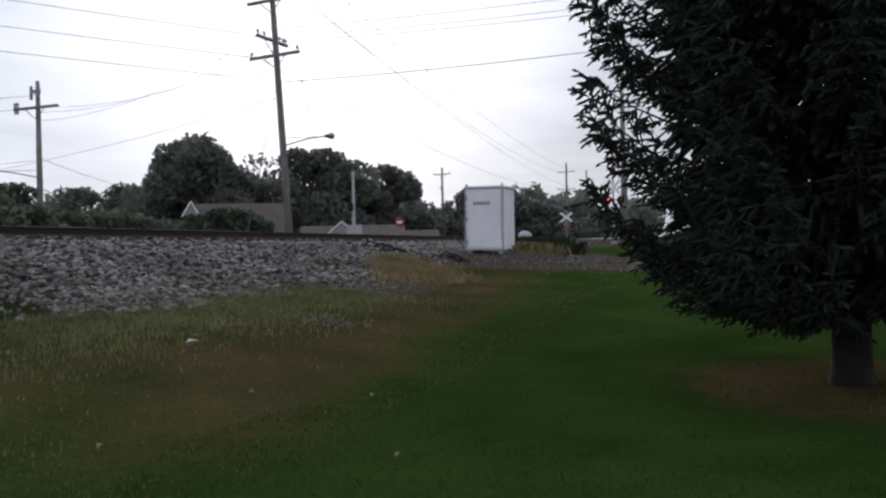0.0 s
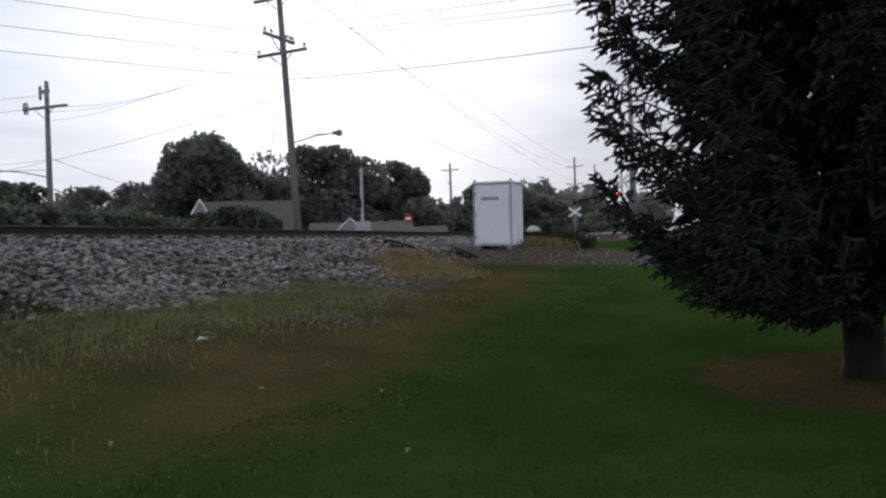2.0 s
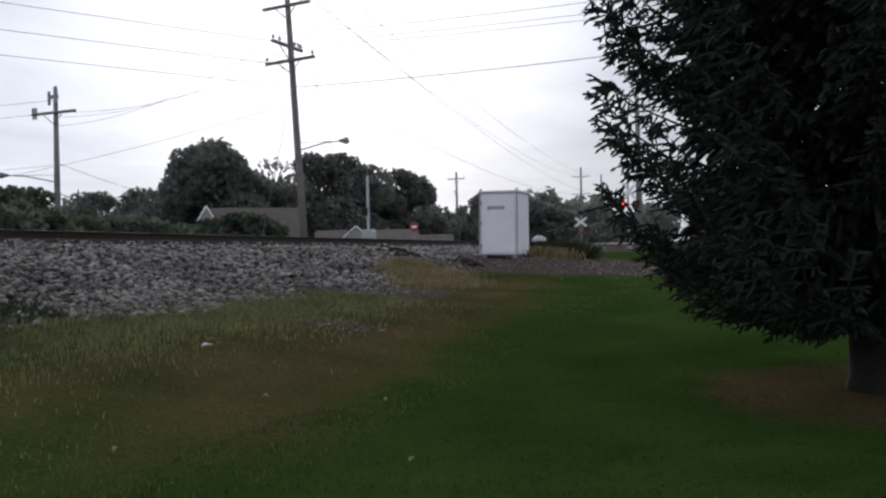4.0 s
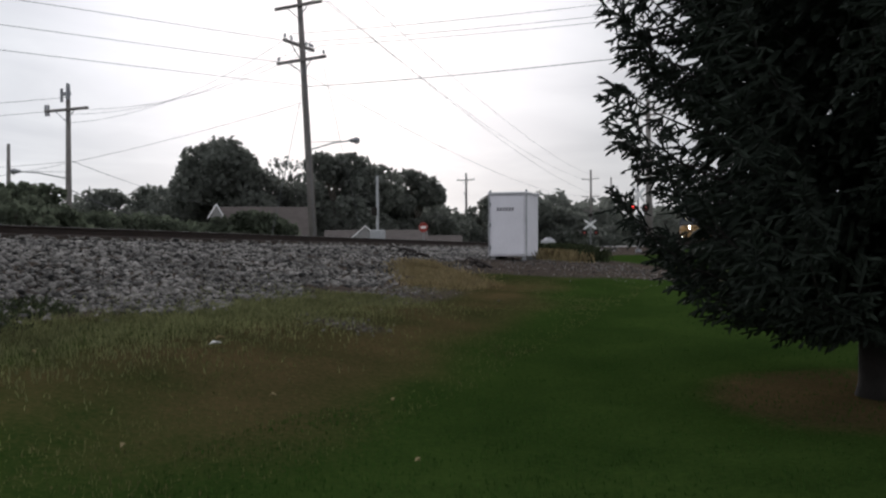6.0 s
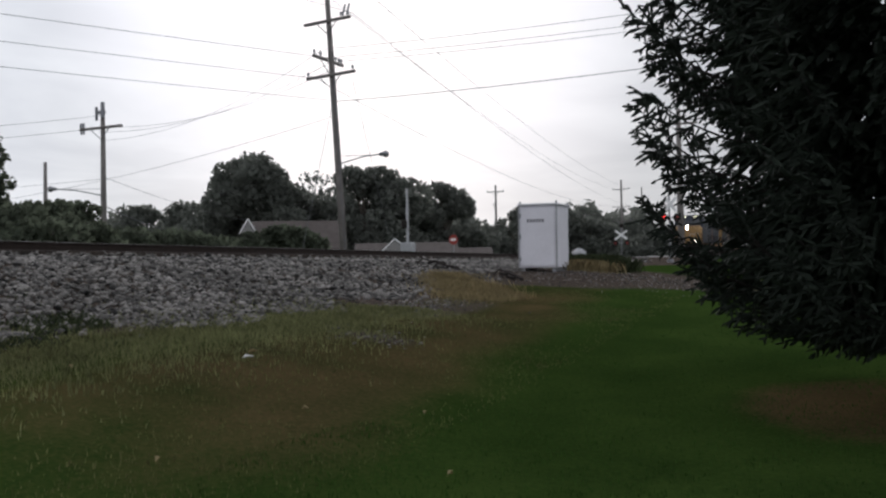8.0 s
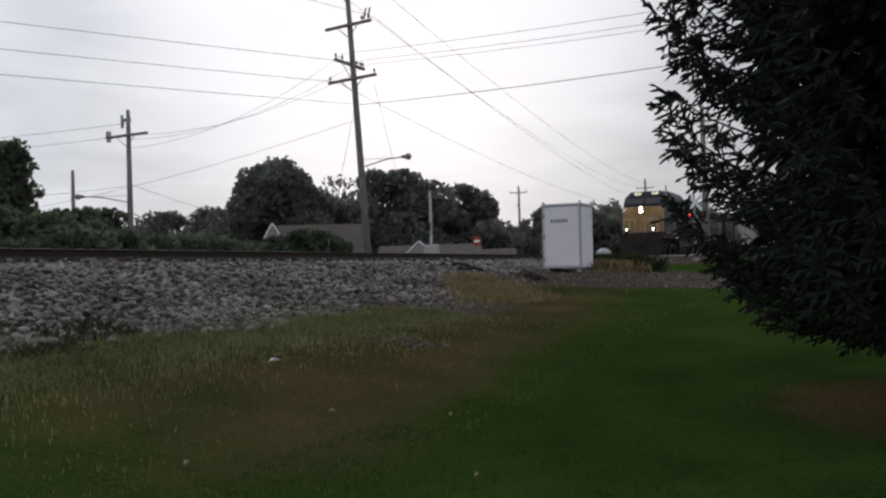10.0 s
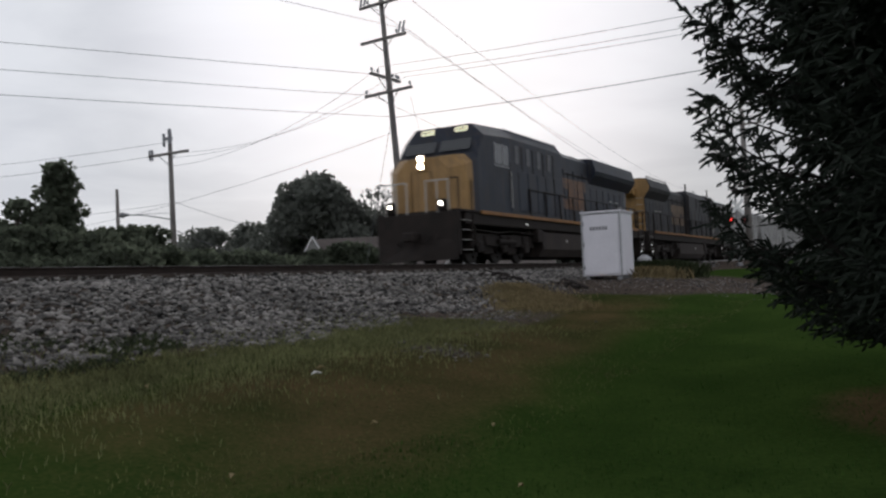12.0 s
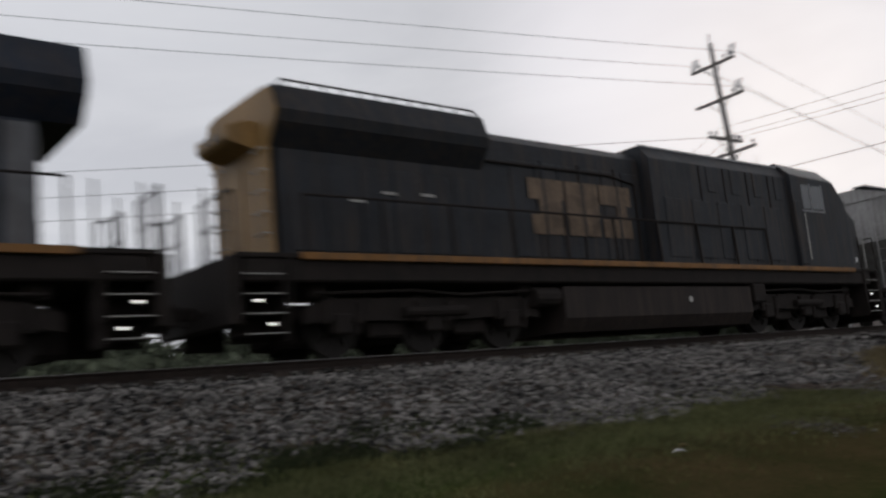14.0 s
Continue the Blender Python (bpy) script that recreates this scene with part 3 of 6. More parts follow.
def make_truck(parent, yc, offsets, r=0.53, heavy=True):
    m = Mesh()
    half = max(abs(o) for o in offsets) + (0.75 if heavy else 0.45)
    for s in (-1, 1):
        if heavy:
            out = [(yc - half, 0.55), (yc - half, 0.80), (yc - half + 0.5, 0.98), (yc + half - 0.5, 0.98), (yc + half, 0.80), (yc + half, 0.55), (yc + half - 0.4, 0.62), (yc, 0.55), (yc - half + 0.4, 0.62)]
            m.profile(out, s * 1.10 - 0.08, s * 1.10 + 0.08)
        else:
            out = [(yc - half, 0.42), (yc - half, 0.62), (yc - 0.5, 0.85), (yc + 0.5, 0.85), (yc + half, 0.62), (yc + half, 0.42), (yc + 0.45, 0.50), (yc + 0.3, 0.28), (yc - 0.3, 0.28), (yc - 0.45, 0.50)]
            m.profile(out, s * 1.02 - 0.07, s * 1.02 + 0.07)
        for o in offsets:
            m.box(s * 1.12 - 0.11, s * 1.12 + 0.11, yc + o - 0.2, yc + o + 0.2, r - 0.17, r + 0.2, 0.04)
            if heavy:
                for e in (-0.34, 0.34):
                    m.tube((s * 1.16, yc + o + e, 0.55), (s * 1.16, yc + o + e, 0.92), 0.10, n=8)
        if heavy:
            m.tube((s * 1.25, yc - 0.7, 0.72), (s * 1.25, yc + 0.7, 0.72), 0.09, n=8)
    m.box(-0.95, 0.95, yc - 0.35, yc + 0.35, 0.45, 0.95, 0.05)
    if heavy:
        for o in offsets:
            m.box(-0.62, 0.62, yc + o + 0.12, yc + o + 0.92, 0.22, 0.95, 0.08)
        for s in (-1, 1):
            for o in offsets[:-1]:
                m.box(s * 0.98 - 0.05, s * 0.98 + 0.05, yc + o + 0.58, yc + o + 1.37, 0.30, 0.60, 0.04)
            for o in offsets:
                m.tube((s * 1.22, yc + o - 0.45, 0.98), (s * 1.22, yc + o - 0.25, 0.35), 0.035, n=6)
            m.path([(s * 1.27, yc - half + 0.3, 1.08), (s * 1.27, yc - 0.6, 1.02), (s * 1.27, yc + 0.5, 1.10), (s * 1.27, yc + half - 0.2, 1.05)], 0.03, 6)
            m.box(s * 1.05 - 0.12, s * 1.05 + 0.12, yc - half + 0.15, yc - half + 0.5, 0.98, 1.24, 0.03)
            m.box(s * 1.05 - 0.12, s * 1.05 + 0.12, yc + half - 0.5, yc + half - 0.15, 0.98, 1.24, 0.03)
    tr = part("truck", m, M_BLACK, parent, "grimy black truck frame")
    for o in offsets:
        make_wheelset(tr, yc + o, r=r)
    return tr


def make_coupler(parent, y, way):
    m = Mesh().box(-0.12, 0.12, min(y, y + way * 0.9), max(y, y + way * 0.9), 0.76, 0.98, 0.03)
    m.box(-0.2, 0.2, y - 0.16, y + 0.16, 0.70, 1.02, 0.05)
    part("coupler", m, M_BLACK, parent, "black knuckle coupler")
    for s in (-0.55, 0.5, 0.75):
        h = Mesh().path([(s, y + way * 0.75, 1.15), (s * 0.95, y + way * 0.4, 0.85), (s * 0.8, y + way * 0.12, 0.62), (s * 0.75, y - way * 0.1, 0.7)], 0.025, 6)
        part("air_hose", h, M_BLACK, parent)


def rail_stand(m, x, y, z0, z1, r=0.022):
    m.tube((x, y, z0), (x, y, z1), r, n=6)


def make_locomotive(lead):
    """A wide-cab diesel; y runs from the front coupler (0) to the rear one (22.3), z from the rail head."""
    blue = M_BLUE if lead else M_BLUE2
    t = thing("locomotive", "dark blue diesel locomotive with yellow nose and lit headlamps" if lead else "faded dark blue trailing diesel locomotive with yellow hood end", "locomotive", "locomotives of the train")
    E0, E1, ETOP, HTOP, HEND = (10.2, 14.5, 4.64, 4.76, 20.15) if lead else (11.1, 16.2, 4.42, 4.58, 20.7)
    up = 0.08 if lead else 0.0
    # frame
    part("underframe", Mesh().box(-1.45, 1.45, 1.05, 21.6, 1.22, 1.60, 0.03), M_BLACK, t, "black underframe")
    st = Mesh()
    for s in (-1, 1):
        st.box(s * 1.51 - 0.03, s * 1.51 + 0.03, 2.1, 20.6, 1.57, 1.69, 0.01)
    part("sill_stripe", st, M_STRIPE, t, "dirty orange sill stripe")
    dk = Mesh().box(-1.48, 1.48, 0.55, 21.7, 1.60, 1.68, 0.01)
    part("walkway", dk, M_BLACK, t)
    # nose: wide, chamfered, sloping top
    def ring(y, hw, z0, z1, c):
        return [(-hw, y, z0), (hw, y, z0), (hw, y, z1 - c), (hw - c, y, z1), (-hw + c, y, z1), (-hw, y, z1 - c)]
    v = ring(1.02, 0.95, 1.68, 3.42, 0.40) + ring(1.40, 1.40, 1.68, 3.50, 0.36) + ring(1.72, 1.46, 1.68, 3.53, 0.28)
    fs = [tuple(range(5, -1, -1)), tuple(range(12, 18))]
    for k in (0, 6):
        fs += [(k + i, k + (i + 1) % 6, k + 6 + (i + 1) % 6, k + 6 + i) for i in range(6)]
    nose = part("nose", Mesh().add(v, fs), M_YELLOW if lead else M_BLUE2, t, "yellow wide nose" if lead else "faded blue wide nose")
    door = Mesh().box(-0.38, 0.28, 1.015, 1.06, 1.74, 2.95, 0.015)
    part("nose_door", door, M_YELLOW, nose, "yellow nose door")
    part("door_frame", Mesh().box(-0.44, -0.40, 1.02, 1.06, 1.72, 3.0).box(0.30, 0.34, 1.02, 1.06, 1.72, 3.0).box(-0.44, 0.34, 1.02, 1.06, 2.97, 3.0), M_BLACK, nose)
    part("nose_emblem", Mesh().disc((-0.58, 1.13, 3.0), (-0.55, -0.8, 0), 0.16, 0.02, 18), M_BLUE, nose, "round dark emblem")
    # cab
    v = ring(1.725, 1.46, 1.68, 3.53, 0.28) + ring(2.05, 1.50, 1.68, 3.57, 0.14) + ring(2.10, 1.50, 1.68, 3.66, 0.04) + ring(2.60, 1.50, 1.68, 4.66, 0.44) + ring(5.0, 1.50, 1.68, 4.70 + up, 0.40)
    fs = [tuple(range(5, -1, -1)), tuple(range(24, 30))]
    for k in (0, 6, 12, 18):
        fs += [(k + i, k + (i + 1) % 6, k + 6 + (i + 1) % 6, k + 6 + i) for i in range(6)]
    cab = part("cab", Mesh().add(v, fs), blue, t, "dark blue cab")
    for a, b in ((-1.22, -0.08), (0.08, 1.22)):
        part("windshield", Mesh().add([(a, 2.05, 3.74), (b, 2.05, 3.74), (b, 2.32, 4.14), (a, 2.32, 4.14), (a, 2.15, 3.74), (b, 2.15, 3.74), (b, 2.42, 4.14), (a, 2.42, 4.14)],
             [(0, 1, 2, 3), (4, 7, 6, 5), (0, 4, 5, 1), (1, 5, 6, 2), (2, 6, 7, 3), (3, 7, 4, 0)]), M_GLASS, cab, "dark cab windshield")
    for s in (-1, 1):
        for a, b in ((3.40, 3.98), (4.08, 4.50)):
            part("side_window", Mesh().box(s * 1.50 - 0.015, s * 1.50 + 0.015, a, b, 3.35, 4.05, 0.01), M_GLASS, cab)
        wf = Mesh()
        for y in (3.37, 4.03):
            wf.box(s * 1.515 - 0.012, s * 1.515 + 0.012, y - 0.015, y + 0.015, 3.31, 4.08)
        wf.box(s * 1.515 - 0.012, s * 1.515 + 0.012, 3.34, 4.56, 3.27, 3.31)
        part("window_frame", wf, M_ALU, cab, "bare metal window frame")
        dr = Mesh().box(s * 1.50 - 0.02, s * 1.50 + 0.02, 4.58, 4.98, 1.75, 3.55, 0.02)
        part("cab_door", dr, blue, cab)
        part("grab_bar", Mesh().tube((s * 1.56, 4.57, 1.9), (s * 1.56, 4.57, 3.2), 0.018, n=6), M_STEP, cab)
        b0 = 0.50 if s > 0 else -0.76
        def slab(x0, x1, z0_, z1_, f0, f1):
            """A plate on the sloping brow, its face f0 out and its back f1 in."""
            y0_, y1_ = 2.60 - (4.60 - z0_) * 0.53, 2.60 - (4.60 - z1_) * 0.53
            return Mesh().add([(x0, y0_ - f0, z0_), (x1, y0_ - f0, z0_), (x1, y1_ - f0, z1_), (x0, y1_ - f0, z1_), (x0, y0_ - f1, z0_), (x1, y0_ - f1, z0_), (x1, y1_ - f1, z1_), (x0, y1_ - f1, z1_)],
                              [(0, 1, 2, 3), (4, 7, 6, 5), (0, 4, 5, 1), (1, 5, 6, 2), (2, 6, 7, 3), (3, 7, 4, 0)])
        board = part("number_board", slab(b0, b0 + 0.46, 4.42, 4.59, 0.05, -0.06), M_BOARD if lead else M_ALU, cab, "lit cream number board" if lead else "unlit number board")
        for i in range(4):
            x = b0 + 0.06 + i * 0.095
            part("number_mark", slab(x, x + 0.055, 4.46, 4.55, 0.058, 0.048), M_BAR, board)
    # roof kit on the cab
    part("horn", Mesh().path([(0.5, 5.1, 4.6), (0.5, 5.1, 4.80), (0.5, 4.85, 4.82)], 0.05, 8).tube((0.62, 5.1, 4.6), (0.62, 5.1, 4.78), 0.03), M_BLACK, t, "roof horn")
    part("antenna_dome", Mesh().disc((-0.4, 3.9, 4.63), (0, 0, 1), 0.22, 0.10, 14), M_ALU, t)
    # equipment hood behind the cab
    eh = Mesh().prism([(-1.38, 1.68), (1.38, 1.68), (1.38, HTOP - 0.36), (1.12, HTOP), (-1.12, HTOP), (-1.38, HTOP - 0.36)], 5.0, E0)
    hood = part("equipment_hood", eh, blue, t, "dark blue equipment hood")
    for s in (-1, 1):
        for i in range(5):
            y = 5.6 + i * (E0 - 5.7) / 5
            part("access_door", Mesh().box(s * 1.385 - 0.015, s * 1.385 + 0.015, y, y + 0.78, 1.85, 3.3, 0.012), blue, hood)
        for i in range(4):
            y = 5.35 + i * 1.05
            part("intake_grille", Mesh().box(s * 1.385 - 0.02, s * 1.385 + 0.02, y, y + 0.34, 3.55, 4.2, 0.01), M_GRILLE if lead else M_BLUE2, hood, "pale louvred intake" if lead else "faded intake grille")
            part("panel_seam", Mesh().box(s * 1.385 - 0.012, s * 1.385 + 0.012, y + 0.62, y + 0.66, 1.8, 4.2), M_BLACK, hood)
    part("roof_edge_strip", Mesh().box(1.10, 1.16, 5.0, E0, HTOP - 0.02, HTOP + 0.02).box(-1.16, -1.10, 5.0, E0, HTOP - 0.02, HTOP + 0.02), M_ALU, hood)
    # engine hood
    g = Mesh().prism([(-1.05, 1.68), (1.05, 1.68), (1.05, ETOP - 0.2), (0.86, ETOP), (-0.86, ETOP), (-1.05, ETOP - 0.2)], E0, E1)
    eng = part("engine_hood", g, blue, t, "dark blue engine hood")
    for s in (-1, 1):
        for i in range(6):
            y = E0 + 0.05 + i * 0.71
            part("engine_door", Mesh().box(s * 1.055 - 0.02, s * 1.055 + 0.02, y, y + 0.65, 1.80, 3.85, 0.015), blue, eng)
        # yellow lettering as plain blocks
        y0 = E0 + (0.3 if lead else 0.5)
        zb, zt = (2.25, 3.55) if lead else (2.30, 3.50)
        paint, words = (M_LOGO, "worn orange painted block") if lead else (M_LOGO2, "faded tan painted block")
        for i in range(3):
            y = y0 + i * 1.12
            blk = Mesh()
            cut = (0.55, 0.0, 0.30)[i]
            for z0_, z1_, a_, b_ in ((zt - 0.45, zt, 0.0, 1.06), (zb + 0.42, zt - 0.45, cut * 0.3, 1.06 - cut), (zb, zb + 0.42, 0.04, 1.02)):
                blk.box(s * 1.098 - 0.004, s * 1.098 + 0.004, y + a_, y + b_, z0_, z1_)
            part("lettering_block", blk, paint, eng, words)
    for s in (-1, 1):
        part("conduit", Mesh().path([(s * 1.10, E0 + 0.3, 1.75), (s * 1.10, E0 + 0.3, 3.6), (s * 1.10, E0 + 1.2, 3.75), (s * 1.10, E1 - 0.2, 3.75)], 0.03, 6), M_BLACK, eng)
        for i in range(3):
            y = E0 + 0.9 + i * 1.2
            part("hood_rib", Mesh().box(s * 1.075 - 0.03, s * 1.075 + 0.03, y, y + 0.07, 1.75, 3.9), blue, eng)
    part("exhaust_stack", Mesh().box(-0.55, 0.55, E1 - 0.85, E1 - 0.2, ETOP - 0.02, ETOP + 0.17, 0.05), M_BLACK, t)
    part("roof_hatch", Mesh().box(-0.55, 0.55, E0 + 3.3, E0 + 4.0, ETOP - 0.02, ETOP + 0.09, 0.05), M_BLACK, t)
    part("roof_cap", Mesh().ball((0.35, E0 + 0.8, ETOP), 0.18, 10, 6), M_BLACK, t)
    # radiator section with flared wings
    rb = Mesh().prism([(-1.05, 1.68), (1.05, 1.68), (1.05, 3.55), (-1.05, 3.55)], E1, HEND)
    rad = part("radiator_cabin", rb, blue, t, "dark blue radiator cabin")
    wg = Mesh().prism([(-1.05, 3.55), (1.05, 3.55), (1.36, 3.92), (1.42, 4.12), (1.26, 4.58 + up), (0.9, 4.64 + up), (-0.9, 4.64 + up), (-1.26, 4.58 + up), (-1.42, 4.12), (-1.36, 3.92)], E1 - 0.05, 20.8)
    part("radiator_wing", wg, blue, t, "flared radiator wings")
    for s in (() if lead else (-1, 1)):
        part("radiator_guard", Mesh().path([(s * 1.18, E1, 4.62), (s * 1.18, E1 + 0.1, 4.72), (s * 1.18, 20.6, 4.72), (s * 1.18, 20.7, 4.60)], 0.022, 5), M_BLACK, rad)
        for i in range(12):
            y = E1 + 0.2 + i * (20.3 - E1) / 11
            part("guard_post", Mesh().tube((s * 1.18, y, 4.58), (s * 1.18, y, 4.72), 0.014, n=4), M_BLACK, rad)
    for s in (-1, 1):
        for i in range(6):
            y = E1 + 0.1 + i * (HEND - 0.2 - E1) / 6
            part("cabin_door", Mesh().box(s * 1.055 - 0.015, s * 1.055 + 0.015, y, y + (HEND - 0.9 - E1) / 6, 1.80, 3.35, 0.012), blue, rad)
        for y, z in ((17.4, 2.9), (18.3, 2.88), (19.0, 2.7)):
            part("latch", Mesh().box(s * 1.08 - 0.01, s * 1.08 + 0.01, y, y + 0.3, z, z + 0.05), M_STEP, rad)
    if lead:
        part("hood_end", Mesh().box(-1.0, 1.0, HEND, HEND + 0.06, 1.75, 3.5, 0.02), blue, t)
        for s in (-1, 1):
            # paler panel on the blue flank: the sky's sheen is put into its colour
            part("end_side_panel", Mesh().box(s * 1.0625 - 0.0125, s * 1.0625 + 0.0125, HEND - 0.4, HEND, 1.75, 3.5), M_GRILLE, t, "hood end flank with pale sky sheen put into its colour")
    else:
        part("hood_end", Mesh().prism([(-1.04, 1.70), (1.04, 1.70), (1.04, 3.57), (1.33, 3.94), (1.38, 4.12), (1.21, 4.55), (0.88, 4.61), (-0.88, 4.61), (-1.21, 4.55), (-1.38, 4.12), (-1.33, 3.94), (-1.04, 3.57)], 20.8, 20.85), M_YELLOW, t, "yellow hood end")
        # number and lamp box standing out from the hood end, roof step, ladder rungs, brake wheel
        bx = part("end_lamp_box", Mesh().profile([(20.85, 3.62), (21.28, 3.72), (21.36, 3.80), (21.36, 3.98), (21.05, 4.10), (20.85, 4.12)], -0.62, 0.62), M_YELLOW, t, "yellow number and lamp box")
        for x in (-0.16, 0.16):
            part("end_lamp", Mesh().disc((x, 21.365, 3.89), (0, 1, 0), 0.075, 0.03, 12), M_GLASS, bx, "unlit round lamp")
        part("roof_step", Mesh().prism([(-0.8, 4.55), (0.8, 4.55), (0.72, 4.70), (-0.72, 4.70)], E1 + 0.3, 20.3), blue, t)
        for s in (-1, 1):
            for i in range(5):
                part("rung", Mesh().path([(s * 0.62, 20.84, 2.1 + i * 0.36), (s * 0.62, 20.95, 2.1 + i * 0.36), (s * 0.98, 20.95, 2.1 + i * 0.36), (s * 0.98, 20.84, 2.1 + i * 0.36)], 0.014, 5), M_STEP, t)
        part("end_door", Mesh().box(-0.1, 0.5, 20.852, 20.875, 1.75, 3.4, 0.01), M_YELLOW, t)
        part("nose_plate", Mesh().box(-1.475, -1.468, 1.75, 2.05, 1.86, 2.02), M_TRIM, t, "small white plate")
    # handrails along the walkways
    for s in (-1, 1):
        hr = Mesh()
        ys = [6.5 + i * 1.55 for i in range(10)]
        for y in ys:
            p = Mesh().tube((s * 1.46, y, 1.66), (s * 1.42, y, 2.68), 0.03, n=6)
            part("stanchion", p, M_BLACK, t)
        hr.tube((s * 1.42, ys[0], 2.68), (s * 1.42, ys[-1], 2.68), 0.024, n=6)
        part("handrail", hr, M_BLACK, t)
    # platforms, steps, pilots at both ends
    for y, w in ((0.60, 1), (21.75, -1)):
        pl = Mesh().box(-1.48, 1.48, min(y - w * 0.1, y + w * 0.1), max(y - w * 0.1, y + w * 0.1), 0.25 if w > 0 else 0.55, 1.62, 0.03)
        part("pilot", pl, M_BLACK, t, "black pilot plate")
        if w > 0:
            pw = Mesh().add([(-1.4, 0.45, 0.12), (0, 0.12, 0.12), (1.4, 0.45, 0.12), (-1.4, 0.53, 0.75), (0, 0.38, 0.75), (1.4, 0.53, 0.75), (-1.4, 0.60, 0.12), (1.4, 0.60, 0.12), (-1.4, 0.60, 0.75), (1.4, 0.60, 0.75)],
                            [(0, 1, 4, 3), (1, 2, 5, 4), (6, 8, 9, 7), (0, 3, 8, 6), (2, 7, 9, 5), (3, 4, 5, 9, 8), (0, 6, 7, 2, 1)])
            part("plow", pw, M_BLACK, t, "black snow plow")
        for s in (-1, 1):
            ya, yb = min(y, y + w * 0.95) + 0.1, max(y, y + w * 0.95) - 0.1
            wl = Mesh().box(s * 0.86 - 0.02, s * 0.86 + 0.02, ya, yb, 0.3, 1.6)
            yc = yb if w > 0 else ya
            wl.box(min(s * 0.88, s * 1.46), max(s * 0.88, s * 1.46), yc - 0.02, yc + 0.02, 0.3, 1.6)
            well = part("step_well", wl, M_BLACK, t, "black step well")
            for i in range(4):
                z = 0.42 + i * 0.31
                part("step", Mesh().box(s * 1.18 - 0.3, s * 1.18 + 0.3, ya + 0.02, yb - 0.02, z - 0.03, z), M_BLACK, well)
                part("step_edge", Mesh().box(s * 1.485 - 0.006, s * 1.485 + 0.006, ya + 0.04, yb - 0.04, z - 0.020, z - 0.004), M_STEP, well, "pale step edge")
            for dy, zz in (() if lead and w > 0 else ((-0.12, 0.55), (0.10, 0.92))):
                yy = (ya + yb) / 2 + dy
                part("step_lamp", Mesh().box(s * 1.465 - 0.012, s * 1.465 + 0.012, yy - 0.05, yy + 0.05, zz - 0.022, zz + 0.022, 0.006), M_STEPLAMP, well, "small lit step lamp")
            hp = Mesh()
            for yy in (y + w * 0.02, y + w * 0.95):
                rail_stand(hp, s * 1.47, yy, 0.6, 2.65)
            hp.tube((s * 1.47, y + w * 0.02, 2.65), (s * 1.2, y - w * 0.02, 2.65), 0.022, n=6)
            part("entry_rail", hp, M_BLACK, t)
            for xx in (0.35, 0.75, 1.15):
                part("end_post", Mesh().tube((s * xx, y - w * 0.05, 1.6), (s * xx, y - w * 0.05, 2.62), 0.025, n=6), M_STEP if w > 0 else M_BLACK, t)
            part("end_rail", Mesh().tube((s * 0.35, y - w * 0.05, 2.62), (s * 1.2, y - w * 0.05, 2.62), 0.022, n=6).tube((s * 0.55, y - w * 0.05, 1.6), (s * 0.55, y - w * 0.05, 2.9), 0.02, n=6).tube((s * 0.35, y - w * 0.05, 2.15), (s * 1.2, y - w * 0.05, 2.15), 0.018, n=6) if w < 0 else Mesh().tube((s * 0.35, y - w * 0.05, 2.62), (s * 1.2, y - w * 0.05, 2.62), 0.022, n=6), M_STEP if w > 0 else M_BLACK, t)
    make_coupler(t, 0.05, 1)
    make_coupler(t, 22.25, -1)
    # lamps
    if lead:
        for z in (3.40, 3.17):
            h = part("headlamp_ring", Mesh().disc((0, 1.0, z), (0, 1, 0), 0.13, 0.14, 14), M_YELLOW, t)
            part("headlamp", Mesh().disc((0, 0.925, z), (0, 1, 0), 0.09, 0.02, 14), M_LAMP, h, "lit round headlamp")
        for s in (-0.92, 0.92):
            h = part("ditch_lamp_housing", Mesh().box(s - 0.14, s + 0.14, 0.44, 0.66, 1.68, 2.02, 0.03), M_BLACK, t)
            part("ditch_lamp", Mesh().disc((s, 0.43, 1.88), (0, 1, 0), 0.06, 0.02, 12), M_DITCH, h, "lit ditch lamp")
    if lead:
        for s in (-1, 1):
            part("side_lamp", Mesh().box(s * 1.465 - 0.015, s * 1.465 + 0.015, 5.93, 6.01, 1.35, 1.39, 0.006), M_STEPLAMP, t, "small lit ground lamp")
    # tanks and boxes under the frame
    part("fuel_tank", Mesh().prism([(-1.40, 1.15), (1.40, 1.15), (1.40, 0.50), (1.22, 0.22), (-1.22, 0.22), (-1.40, 0.50)], 7.6, 14.5), M_TANK, t, "dusty black fuel tank")
    for s in (-1, 1):
        part("air_reservoir", Mesh().tube((s * 1.25, 14.6, 0.95), (s * 1.25, 15.3, 0.95), 0.2, n=12), M_BLACK, t)
        part("battery_box", Mesh().box(s * 1.335 - 0.135, s * 1.335 + 0.135, 7.0, 7.55, 0.75, 1.22, 0.03), M_BLACK, t)
        part("tank_gauge", Mesh().disc((s * 1.41, 10.2, 0.85), (1, 0, 0), 0.07, 0.03, 12), M_STEP, t)
    make_truck(t, 4.55, (-1.95, 0, 1.95))
    make_truck(t, 17.75, (-1.95, 0, 1.95))
    return t


